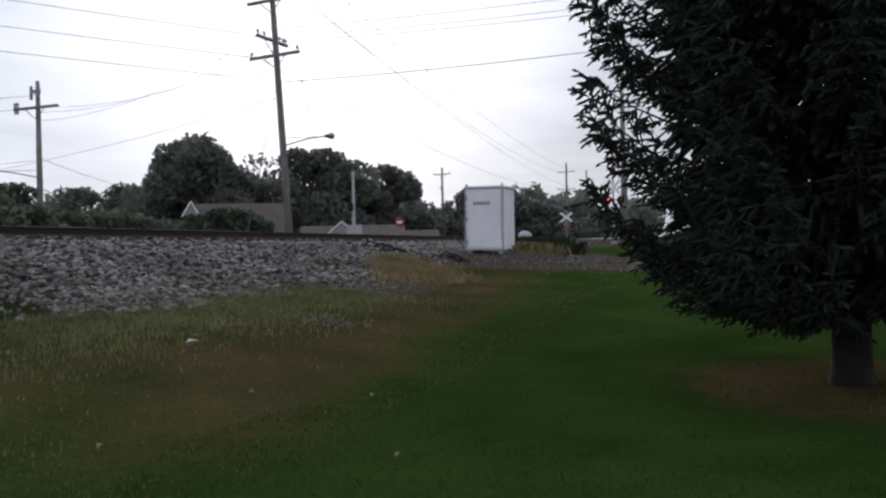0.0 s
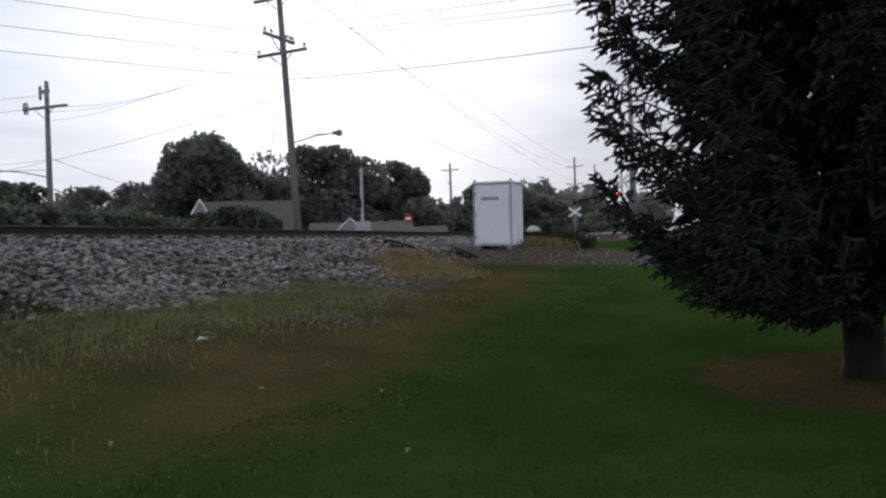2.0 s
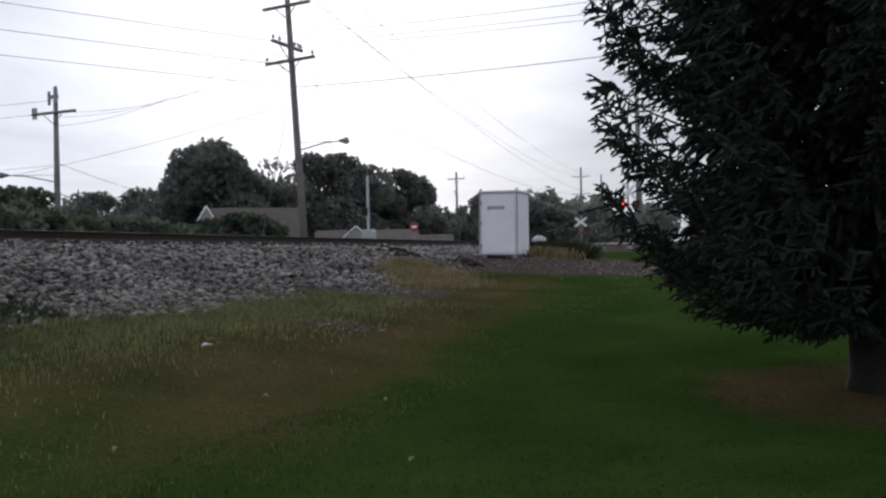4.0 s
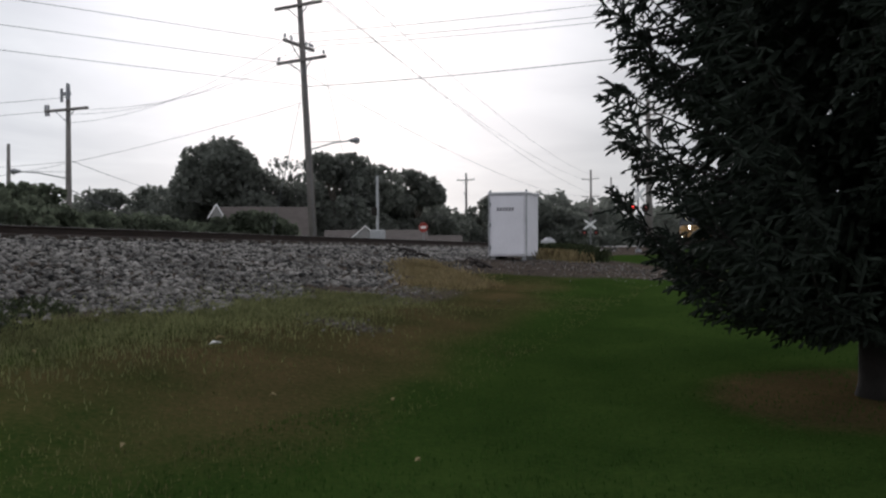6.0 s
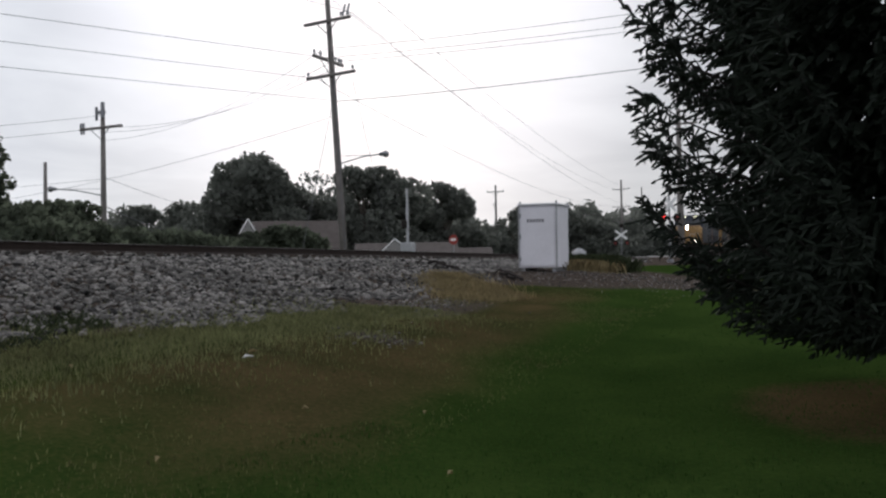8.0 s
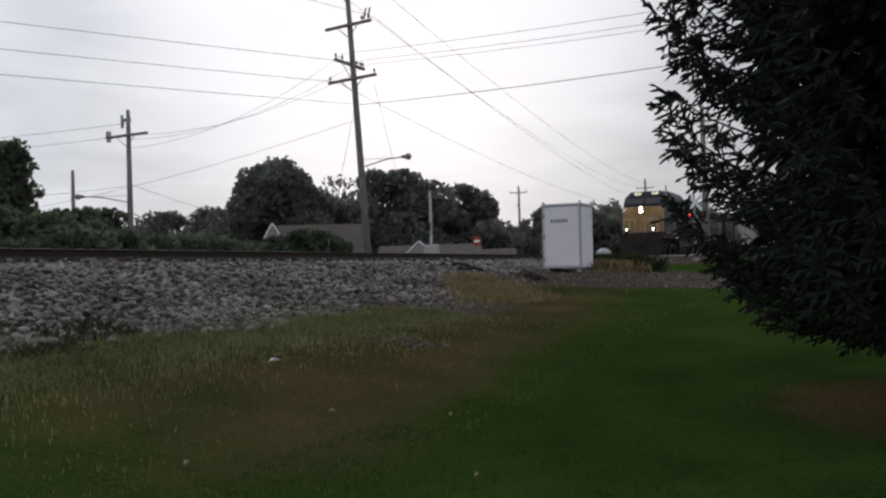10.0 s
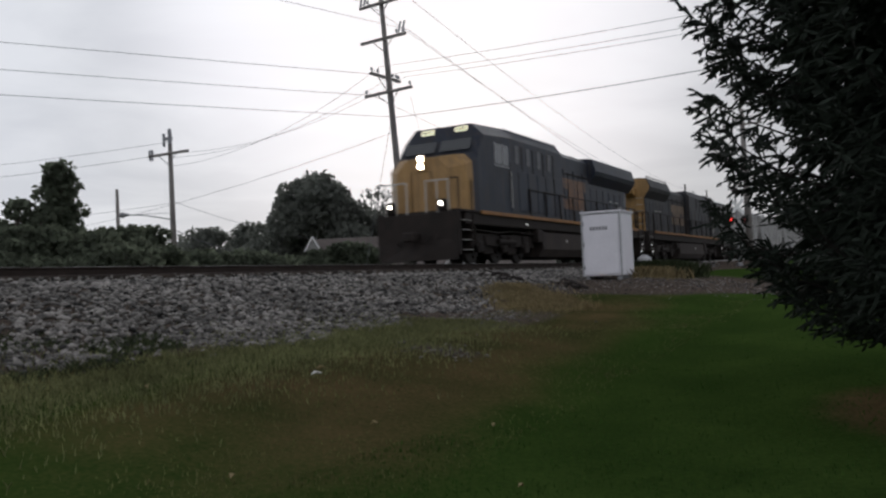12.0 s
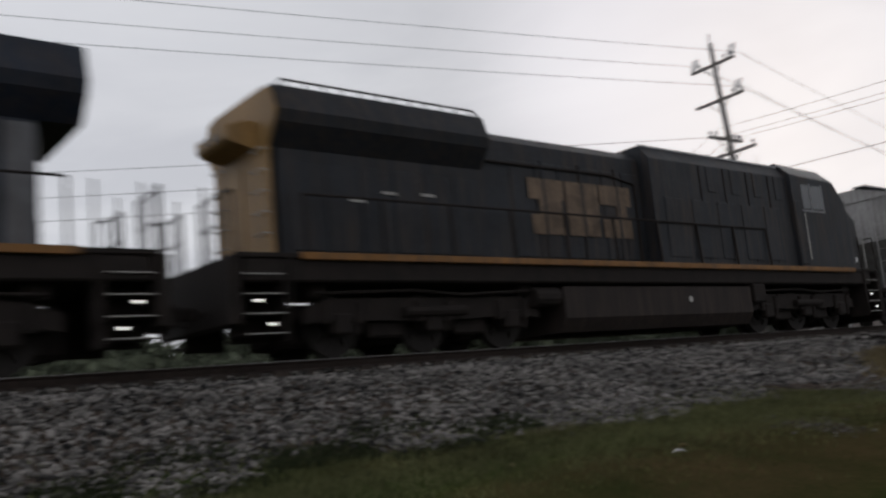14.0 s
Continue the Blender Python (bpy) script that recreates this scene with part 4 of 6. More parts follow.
def make_hopper():
    """A covered hopper wagon, 17.6 m over its couplers."""
    t = thing("hopper_wagon", "pale grey ribbed covered hopper wagon", "rail wagon", "hopper wagons of the train")
    L = 17.6
    side = [(1.3, 1.1), (3.2, 1.1), (4.4, 1.1), (L - 1.3, 1.1), (L - 0.9, 2.4), (L - 0.9, 4.15), (0.9, 4.15), (0.9, 2.4)]
    out = [(2.8, 1.15), (L - 2.8, 1.15), (L - 0.85, 2.7), (L - 0.85, 4.1), (0.85, 4.1), (0.85, 2.7)]
    body = part("body", Mesh().profile(out, -1.5, 1.5), M_HOPPER, t, "pale grey ribbed body")
    for s in (-1, 1):
        for i in range(15):
            y = 1.1 + i * (L - 2.2) / 14
            z0 = 1.15 if 2.6 < y < L - 2.6 else 2.5
            part("rib", Mesh().box(s * 1.5 - 0.06, s * 1.5 + 0.06, y - 0.06, y + 0.06, z0, 4.1, 0.01), M_HOPPER, body)
        part("side_sill", Mesh().box(s * 1.5 - 0.05, s * 1.5 + 0.05, 0.6, L - 0.6, 1.0, 1.22, 0.01), M_BLACK, t)
    part("roof", Mesh().prism([(-1.55, 4.08), (1.55, 4.08), (1.5, 4.22), (0.6, 4.5), (-0.6, 4.5), (-1.5, 4.22)], 0.8, L - 0.8), M_HOPPER, t, "pale grey curved roof")
    rw = Mesh()
    for x in (-0.75, 0.75):
        rw.box(x - 0.22, x + 0.22, 0.7, L - 0.7, 4.52, 4.56)
    part("roof_walk", rw, M_GREYMETAL, t)
    for i in range(5):
        part("hatch", Mesh().box(-0.4, 0.4, 1.6 + i * 3.0, 3.6 + i * 3.0, 4.48, 4.60, 0.04), M_HOPPER, t)
    for i in range(3):
        y = 4.0 + i * 3.6
        v = [(-1.2, y - 0.2, 1.15), (1.2, y - 0.2, 1.15), (1.2, y + 2.4, 1.15), (-1.2, y + 2.4, 1.15), (-0.5, y + 0.8, 0.35), (0.5, y + 0.8, 0.35), (0.5, y + 1.4, 0.35), (-0.5, y + 1.4, 0.35)]
        part("discharge_gate", Mesh().add(v, [(0, 1, 2, 3), (7, 6, 5, 4), (0, 4, 5, 1), (1, 5, 6, 2), (2, 6, 7, 3), (3, 7, 4, 0)]), M_BLACK, t)
    part("end_deck", Mesh().box(-1.4, 1.4, 0.5, 3.0, 1.0, 1.15, 0.02).box(-1.4, 1.4, L - 3.0, L - 0.5, 1.0, 1.15, 0.02).box(-0.25, 0.25, 0.5, L - 0.5, 0.8, 1.1), M_BLACK, t)
    for y in (0.7, L - 0.7):
        for s in (-1, 1):
            lad = Mesh()
            for x in (s * 1.05, s * 1.45):
                lad.tube((x, y, 0.6), (x, y, 4.2), 0.02, n=5)
            for i in range(9):
                lad.tube((s * 1.05, y, 0.8 + i * 0.4), (s * 1.45, y, 0.8 + i * 0.4), 0.014, n=5)
            part("ladder", lad, M_HOPPER, t)
    make_coupler(t, 0.05, 1)
    make_coupler(t, L - 0.05, -1)
    make_truck(t, 2.0, (-0.88, 0.88), r=0.46, heavy=False)
    make_truck(t, L - 2.0, (-0.88, 0.88), r=0.46, heavy=False)
    return t


LEAD, TRAIL = make_locomotive(True), make_locomotive(False)
HOPPERS = [make_hopper() for _ in range(6)]


# ---------------------------------------------------------------- signal cabinet and what stands by the line
def make_cabinet():
    c = polar(19.0, 25.0)
    x0, y0 = c.x, c.y
    z0 = 1.5
    t = thing("signal_cabinet", "white sheet-metal railway signal cabinet on a gravel pad", "signal cabinet", m=pose(x0, y0, z0, 0, 0.6, 0))
    w, d, h = 1.12, 1.2, 1.80
    part("body", Mesh().box(0, w, 0, d, 0.0, h, 0.015), M_WHITE, t, "white cabinet body")
    part("roof", Mesh().add([(-0.04, -0.06, h), (w + 0.04, -0.06, h), (w + 0.04, d + 0.05, h), (-0.04, d + 0.05, h), (-0.04, -0.06, h + 0.045), (w + 0.04, -0.06, h + 0.045), (w + 0.04, d + 0.05, h - 0.0 + 0.03), (-0.04, d + 0.05, h + 0.03)],
         [(3, 2, 1, 0), (4, 5, 6, 7), (0, 1, 5, 4), (1, 2, 6, 5), (2, 3, 7, 6), (3, 0, 4, 7)]), M_WHITE, t, "white overhanging lid")
    part("lid_edge", Mesh().box(-0.03, w + 0.03, -0.05, d + 0.04, h - 0.025, h - 0.002), M_ALU, t, "grey lid edge")
    for xx in (0.0, w):
        part("corner_trim", Mesh().box(xx - 0.022, xx + 0.012, -0.036, 0.022, 0.0, h - 0.03, 0.004), M_ALU, t, "grey corner angle")
    dr = part("door", Mesh().box(0.05, w - 0.05, -0.03, 0.0, 0.05, h - 0.06, 0.012), M_WHITE, t, "white cabinet door")
    for z in (0.25, 0.9, 1.5):
        part("hinge", Mesh().tube((0.04, -0.035, z - 0.06), (0.04, -0.035, z + 0.06), 0.018, n=8), M_GREYMETAL, dr)
    # a word too faded to read: six plain bars
    ink = mat("faded_grey_print", (0.20, 0.19, 0.21), 0.7)
    for i in range(6):
        part("faded_mark", Mesh().box(0.24 + i * 0.088, 0.24 + i * 0.088 + 0.062, -0.034, -0.030, 1.30, 1.40), ink, dr, "faded grey print")
    for x, y in ((0.02, 0.02), (w - 0.02, 0.02), (w - 0.02, d - 0.02), (0.02, d - 0.02)):
        part("lifting_eye", Mesh().box(x - 0.03, x + 0.03, y - 0.015, y + 0.015, h + 0.02, h + 0.11, 0.01), M_GREYMETAL, t)
    for x in (0.1, w - 0.1):
        part("foot", Mesh().box(x - 0.07, x + 0.07, 0.05, d - 0.05, -0.22, 0.0, 0.01), M_GREYMETAL, t)


make_cabinet()


def make_debris():
    spots = [(24.9, 24.0, 0.5), (23.8, 23.4, 0.4), (19.8, 23.5, 0.35), (19.3, 22.8, 0.4)]
    for az, r, l in spots:
        p = polar(az, r)
        m = Mesh().path([(-l, 0, 0.03), (-l * 0.3, 0.06, 0.12), (l * 0.3, -0.04, 0.05), (l, 0.05, 0.10)], 0.04, 6)
        m.path([(-0.1, 0, 0.1), (0.15, 0.2, 0.2), (0.3, 0.3, 0.05)], 0.025, 5)
        solid("track_scrap", m, M_BLACK, "rusty dark scrap of track iron on the gravel", "scrap", "track scraps", m=pose(p.x, p.y, float(ground_z(p.x, p.y)), 0, 0, az * 7))


make_debris()


def crossarm(parent, z, half, way, pins, thick=0.055, braces=True, up=True):
    """A timber arm with braces and insulators; way 0 lies across the track, 1 along it."""
    d = Vector((1, 0, 0)) if way == 0 else Vector((0, 1, 0))
    n = Vector((0, 1, 0)) if way == 0 else Vector((1, 0, 0))
    m = Mesh()
    a, b = d * -half, d * half
    hx, hy = (half, thick) if way == 0 else (thick, half)
    off = n * -0.14
    m.box(off.x - hx, off.x + hx, off.y - hy, off.y + hy, z - 0.06, z + 0.06, 0.01)
    arm = part("crossarm", m, M_POLE, parent, "weathered timber crossarm")
    if braces:
        br = Mesh()
        for s in (-1, 1):
            br.tube(d * s * half * 0.45 + off * 1.4 + Vector((0, 0, z - 0.05)), off * 1.1 + Vector((0, 0, z - 0.55)), 0.022, n=5)
        part("brace", br, M_GREYMETAL, arm)
    for u in pins:
        p = d * u + off
        im = Mesh().tube(p + Vector((0, 0, z + 0.06)), p + Vector((0, 0, z + 0.16)), 0.02, n=6)
        im.tube(p + Vector((0, 0, z + 0.14)), p + Vector((0, 0, z + 0.27)), 0.065, 0.045, n=8)
        part("insulator", im, M_INSUL, arm)
    return arm


def street_arm(parent, z, way, length, lit=False):
    d = Vector(way).normalized()
    m = Mesh().path([d * 0.1 + Vector((0, 0, z)), d * (length * 0.6) + Vector((0, 0, z + 0.28)), d * length + Vector((0, 0, z + 0.36))], 0.028, 6)
    m.tube(d * 0.1 + Vector((0, 0, z + 0.32)), d * (length * 0.75) + Vector((0, 0, z + 0.34)), 0.012, n=5)
    a = part("lamp_arm", m, M_GREYMETAL, parent, "bent steel lamp arm")
    h = Mesh()
    c = d * (length + 0.22) + Vector((0, 0, z + 0.36))
    h.ball(c, 0.15, 10, 6)
    h.tube(c - d * 0.3, c, 0.07, 0.12, n=8)
    part("lamp_head", h, M_GREYMETAL, a, "unlit grey cobra lamp head")


def make_main_pole():
    p = polar(30.55, 37.0)
    z0 = float(ground_z(p.x, p.y))
    t = thing("utility_pole", "tall weathered leaning wooden utility pole with four crossarms and street lamp", "utility pole", m=pose(p.x, p.y, z0, 1.5, -2.45, 0))
    H = 14.75 - z0
    part("shaft", Mesh().path([(0, 0, -0.5), (0, 0, 4.5), (0, 0, 9.5), (0, 0, H)], [0.175, 0.15, 0.125, 0.095], 12), M_POLE, t, "weathered brown shaft", smooth=True)
    part("top_pin", Mesh().tube((0, 0, H), (0, 0, H + 0.45), 0.03, n=6), M_INSUL, t)
    crossarm(t, 13.75 - z0, 1.05, 0, (-0.95, -0.6, 0.6, 0.95))
    crossarm(t, 12.2 - z0, 1.15, 0, (0.7, 1.05))
    crossarm(t, 10.55 - z0, 1.2, 1, (-1.1, -0.6, 0.3, 0.6, 0.9, 1.1))
    crossarm(t, 9.88 - z0, 1.2, 0, (-1.1, 1.1))
    # tilted arresters on the two upper arms
    for z in (13.8, 12.25):
        for x in ((0.78, 0.98) if z < 13 else (0.8, 1.0, -0.8, -1.0)):
            part("arrester", Mesh().tube((x, -0.14, z - z0 + 0.05), (x + 0.16, -0.14, z - z0 + 0.5), 0.04, n=6), M_INSUL, t, "slanting grey arrester")
    street_arm(t, 6.1 - z0, (0.75, 0.66, 0), 1.9)
    part("ground_wire", Mesh().tube((0.17, -0.17, 0), (0.13, -0.13, 8.5), 0.015, n=4), M_WIRE, t)
    return p, z0


MAIN, MAIN_Z = make_main_pole()


def make_side_pole(az, r, top, arms, lamp=None, rad=0.15, label="wooden utility pole behind the line with cables", lean=0.0):
    p = polar(az, r)
    z0 = float(ground_z(p.x, p.y))
    t = thing("utility_pole", label, "utility pole", "utility poles", m=pose(p.x, p.y, z0, 0, lean, 0))
    H = top - z0
    part("shaft", Mesh().path([(0, 0, -0.5), (0, 0, H * 0.5), (0, 0, H)], [rad * 1.25, rad, rad * 0.72], 10), M_POLE, t, smooth=True)
    for dz, half, way, pins in arms:
        crossarm(t, H - dz, half, way, pins, thick=0.06)
    if lamp:
        street_arm(t, lamp[0] - z0, lamp[1], lamp[2])
    return t, p, H


pole_b, PB, HB = make_side_pole(45.53, 45.0, 9.85, [(1.17, 1.35, 0, (-1.3, -1.1))], lamp=(5.4, (-0.85, -0.35, 0), 2.4), rad=0.135, label="weathered wooden utility pole with transformer gear and street lamp", lean=-0.1)
gear = Mesh().tube((0.2, -0.2, HB - 0.7), (0.2, -0.2, HB + 0.05), 0.09, n=8).tube((-0.22, -0.18, HB - 0.8), (-0.22, -0.18, HB - 0.15), 0.07, n=8).box(-0.25, 0.3, -0.25, -0.1, HB - 0.5, HB - 0.35)
part("switchgear", gear, M_INSUL, pole_b, "grey pole-top switchgear")
for s in (-1.28, -1.12):
    part("dropper", Mesh().tube((s, -0.12, HB - 1.4), (s - 0.03, -0.12, HB - 0.85), 0.05, n=6), M_INSUL, pole_b)
make_side_pole(48.81, 70.0, 9.95, [], rad=0.16, label="bare wooden pole behind shrubs")
make_side_pole(20.5, 115.0, 12.6, [(0.9, 1.2, 0, (-1.1, 0.0, 1.1)), (2.6, 0.5, 1, (0.4,))], rad=0.17, label="distant wooden utility pole with one crossarm")
make_side_pole(12.3, 150.0, 16.2, [(1.6, 1.5, 0, (-1.4, 1.4)), (4.6, 1.5, 0, (-1.4, 1.4)), (7.0, 1.6, 0, (-1.5, 1.5))], rad=0.2, label="far tall wooden pole with three crossarms")
make_side_pole(11.0, 190.0, 18.4, [(2.2, 1.5, 0, (-1.4, 1.4)), (5.0, 1.5, 0, (-1.4, 1.4))], rad=0.2, label="far tall wooden pole with three crossarms")
make_side_pole(9.6, 240.0, 20.0, [(2.2, 1.5, 0, (-1.4, 1.4)), (5.0, 1.5, 0, (-1.4, 1.4))], rad=0.2, label="far tall wooden pole with three crossarms")


make_side_pole(8.6, 57.0, 11.5, [(1.0, 1.2, 0, (-1.1, 1.1))], rad=0.19, label="wooden utility pole beside the level crossing")


def cable(name, a, b, sag, r=0.012, label="thin black overhead cable", n=24, group="overhead cables"):
    a, b = Vector(a), Vector(b)
    pts = []
    for i in range(n + 1):
        u = i / n
        q = a.lerp(b, u)
        q.z -= sag * 4 * u * (1 - u)
        pts.append(tuple(q))
    return solid(name, Mesh().path(pts, r * 0.7, 5), M_WIRE, label, "cable", group)


def make_cables():
    P = MAIN
    # along the track, to the left over the nearer spans and to the far poles
    far = polar(12.3, 150.0)
    for dx, z, zf in ((-0.95, 14.0, 14.8), (0.95, 14.0, 14.8), (1.05, 12.45, 11.8)):
        cable("overhead_cable", (P.x + dx - 0.4, P.y - 0.14, z), (P.x + dx - 18, P.y - 72, z), 0.5, 0.014)
        cable("overhead_cable", (P.x + dx - 0.4, P.y - 0.14, z), (far.x + dx * 1.4, far.y, zf), 1.5, 0.016)
    cable("overhead_cable", (P.x - 1.5, P.y - 0.14, 10.0), (far.x - 1.5, far.y, 11.8), 1.5, 0.016)
    # to the left, away from the track
    for dx, z in ((-0.2, 8.8), (-1.3, 9.9), (-0.6, 10.7)):
        cable("overhead_cable", (P.x + dx, P.y, z), (P.x + dx - 30.0, P.y - 53.5, z), 0.25, 0.016)
    # across the track from the third arm
    for dy, z in ((-1.1, 10.8), (0.3, 10.8), (1.1, 10.8)):
        cable("overhead_cable", (P.x - 0.3, P.y + dy, z), (P.x + 46, P.y + dy - 6, 10.6), 0.9, 0.013)
    cable("overhead_cable", (P.x - 0.25, P.y, 8.8), (P.x + 46, P.y - 7, 9.6), 0.9, 0.02)
    # to the pole behind and past it
    Q = PB
    for dy, z in ((-1.1, 10.8), (0.3, 10.8), (1.1, 10.8)):
        cable("overhead_cable", (P.x - 0.3, P.y + dy, z), (Q.x, Q.y, 8.4 + 0.3 * dy), 0.8, 0.012)
    cable("overhead_cable", (P.x - 0.25, P.y, 8.2), (Q.x - 30, Q.y + 6, 6.0), 1.0, 0.014)
    for z, zz in ((9.3, 10.0), (8.7, 9.2), (6.2, 6.6)):
        cable("overhead_cable", (Q.x, Q.y, z), (Q.x - 35, Q.y - 8, zz), 0.6, 0.014)
    cable("overhead_cable", (Q.x, Q.y, 6.3), polar(33, 80.0, 6.0), 0.8, 0.016)
    cable("overhead_cable", (Q.x, Q.y, 4.9), polar(40, 62.0, 4.2), 0.3, 0.035, "thick sagging black cable")
    # stays
    cable("stay_wire", (P.x - 0.3, P.y, 9.6), polar(33.8, 36.0, 1.0), 0.0, 0.014, "thin steel stay wire", 4, "stay wires")
    cable("stay_wire", (P.x + 0.5, P.y, 9.6), polar(27.6, 40.0, 3.0), 0.0, 0.012, "thin steel stay wire", 4, "stay wires")
    cable("overhead_cable", polar(20.5, 115.0, 7.0), polar(25, 90.0, 5.0), 0.4, 0.03)


make_cables()


# ---------------------------------------------------------------- level crossing
def make_road():
    ys = np.array([56.2, 57.0, 63.0, 63.8])
    for x0, x1 in ((-60, -15.1), (-11.9, 60)):
        xs = np.linspace(x0, x1, 60)
        X, Y = np.meshgrid(xs, ys)
        Z = ground_z(X, Y) + np.array([-0.02, 0.05, 0.05, -0.02])[:, None]
        v = np.stack([X, Y, Z], -1).reshape(-1, 3)
        i = (np.arange(3)[:, None] * 60 + np.arange(59)[None]).ravel()
        tagged(new("road", fast_mesh("road", v, np.stack([i, i + 1, i + 61, i + 60], 1), M_ASPHALT)), "pale worn asphalt road over the level crossing", "road", kind="structure")


make_road()


def make_crossing_signal(az, r, label, lit=True, face=-1, turn=0):
    p = polar(az, r)
    z0 = float(ground_z(p.x, p.y))
    t = thing("crossing_signal", label, "crossing signal", "level crossing signals", m=pose(p.x, p.y, z0, 0, 0, turn))
    part("mast", Mesh().tube((0, 0, 0), (0, 0, 4.5), 0.06, n=10).disc((0, 0, 0.1), (0, 0, 1), 0.2, 0.2, 10), M_GREYMETAL, t)
    part("bell", Mesh().disc((0, 0, 4.55), (0, face, 0), 0.22, 0.2, 14), M_BLACK, t, "black round bell")
    cb = Mesh()
    for s in (-1, 1):
        d = Vector((s * 0.62, 0, 0.45))
        n_ = Vector((-d.z, 0, d.x)).normalized() * 0.11
        c = Vector((0, face * (0.09 + 0.012 * s), 3.6))
        v = [c - d - n_, c + d - n_, c + d + n_, c - d + n_]
        cb.add([tuple(q) for q in v] + [tuple(q + Vector((0, 0.02, 0))) for q in v], [(0, 1, 2, 3), (7, 6, 5, 4), (0, 4, 5, 1), (1, 5, 6, 2), (2, 6, 7, 3), (3, 7, 4, 0)])
    part("crossbuck", cb, M_TRIM, t, "white crossed boards")
    part("lamp_bar", Mesh().tube((-0.75, 0, 2.75), (0.75, 0, 2.75), 0.04, n=8), M_ALU, t)
    for s in (-0.62, 0.62):
        bk = part("lamp_backing", Mesh().disc((s, face * 0.06, 2.75), (0, 1, 0), 0.30, 0.03, 18), M_BLACK, t, "black round backing")
        part("flasher", Mesh().disc((s, face * 0.12, 2.75), (0, 1, 0), 0.11, 0.08, 14), M_REDLIT if lit and s < 0 else M_RED, bk, "red flasher lens")
    return t


make_crossing_signal(9.3, 55.0, "crossing signal with crossbuck and lit red flasher beside the track", turn=62)
make_crossing_signal(12.35, 92.0, "distant crossing signal with white crossbuck", lit=False)
make_crossing_signal(12.95, 110.0, "distant crossing signal with white crossbuck", lit=False)


def make_signal_mast():
    p = polar(26.4, 52.0)
    z0 = float(ground_z(p.x, p.y))
    t = thing("signal_mast", "slim grey mast with lamp housing and equipment case behind the rails", "signal mast", m=pose(p.x, p.y, z0))
    part("mast", Mesh().tube((0, 0, 0), (0, 0, 6.4 - z0), 0.09, n=10), M_ALU, t)
    part("lamp_housing", Mesh().box(-0.28, 0.02, -0.3, -0.05, 4.0 - z0, 4.5 - z0, 0.05), M_BLACK, t)
    part("equipment_case", Mesh().box(-0.35, 0.4, -0.35, 0.3, 2.4 - z0, 3.15 - z0, 0.06), M_ALU, t, "grey equipment case")


make_signal_mast()


def make_stop_sign():
    p = polar(23.35, 60.0)
    z0 = float(ground_z(p.x, p.y))
    t = thing("stop_sign", "small red octagonal stop sign with white mark behind the rails", "road sign", m=pose(p.x, p.y, z0))
    part("post", Mesh().box(-0.03, 0.03, -0.02, 0.02, 0, 3.3 - z0 + 0.3), M_GREYMETAL, t)
    o = [(0.36 * math.cos(math.pi / 8 + i * math.pi / 4), 3.55 - z0 + 0.36 * math.sin(math.pi / 8 + i * math.pi / 4)) for i in range(8)]
    pl = part("plate", Mesh().prism(o, -0.06, -0.04), M_RED, t, "red octagonal plate")
    part("mark", Mesh().box(-0.2, 0.2, -0.07, -0.062, 3.47 - z0, 3.63 - z0), M_TRIM, pl)
    q = polar(23.2, 59.0)
    tb = thing("traffic_barrel", "orange traffic barrel beside the road", "traffic barrel", m=pose(q.x, q.y, 1.55))
    part("body", Mesh().path([(0, 0, 0), (0, 0, 0.45), (0, 0, 0.95)], [0.3, 0.27, 0.23], 14), M_ORANGE, tb)
    part("band", Mesh().tube((0, 0, 0.35), (0, 0, 0.5), 0.29, 0.28, 14), M_TRIM, tb)


make_stop_sign()


def make_pad_things():
    # low white vent hood behind the cabinet
    p = polar(15.1, 33.0)
    z0 = float(ground_z(p.x, p.y))
    t = thing("vent_hood", "low pale mushroom vent behind the cabinet", "vent", m=pose(p.x, p.y, z0))
    part("post", Mesh().tube((0, 0, 0), (0, 0, 2.0 - z0), 0.14, n=10), M_ALU, t)
    part("cap", Mesh().path([(0, 0, 1.95 - z0), (0, 0, 2.08 - z0), (0, 0, 2.2 - z0)], [0.28, 0.26, 0.08], 14), M_ALU, t, "pale domed cap")


make_pad_things()


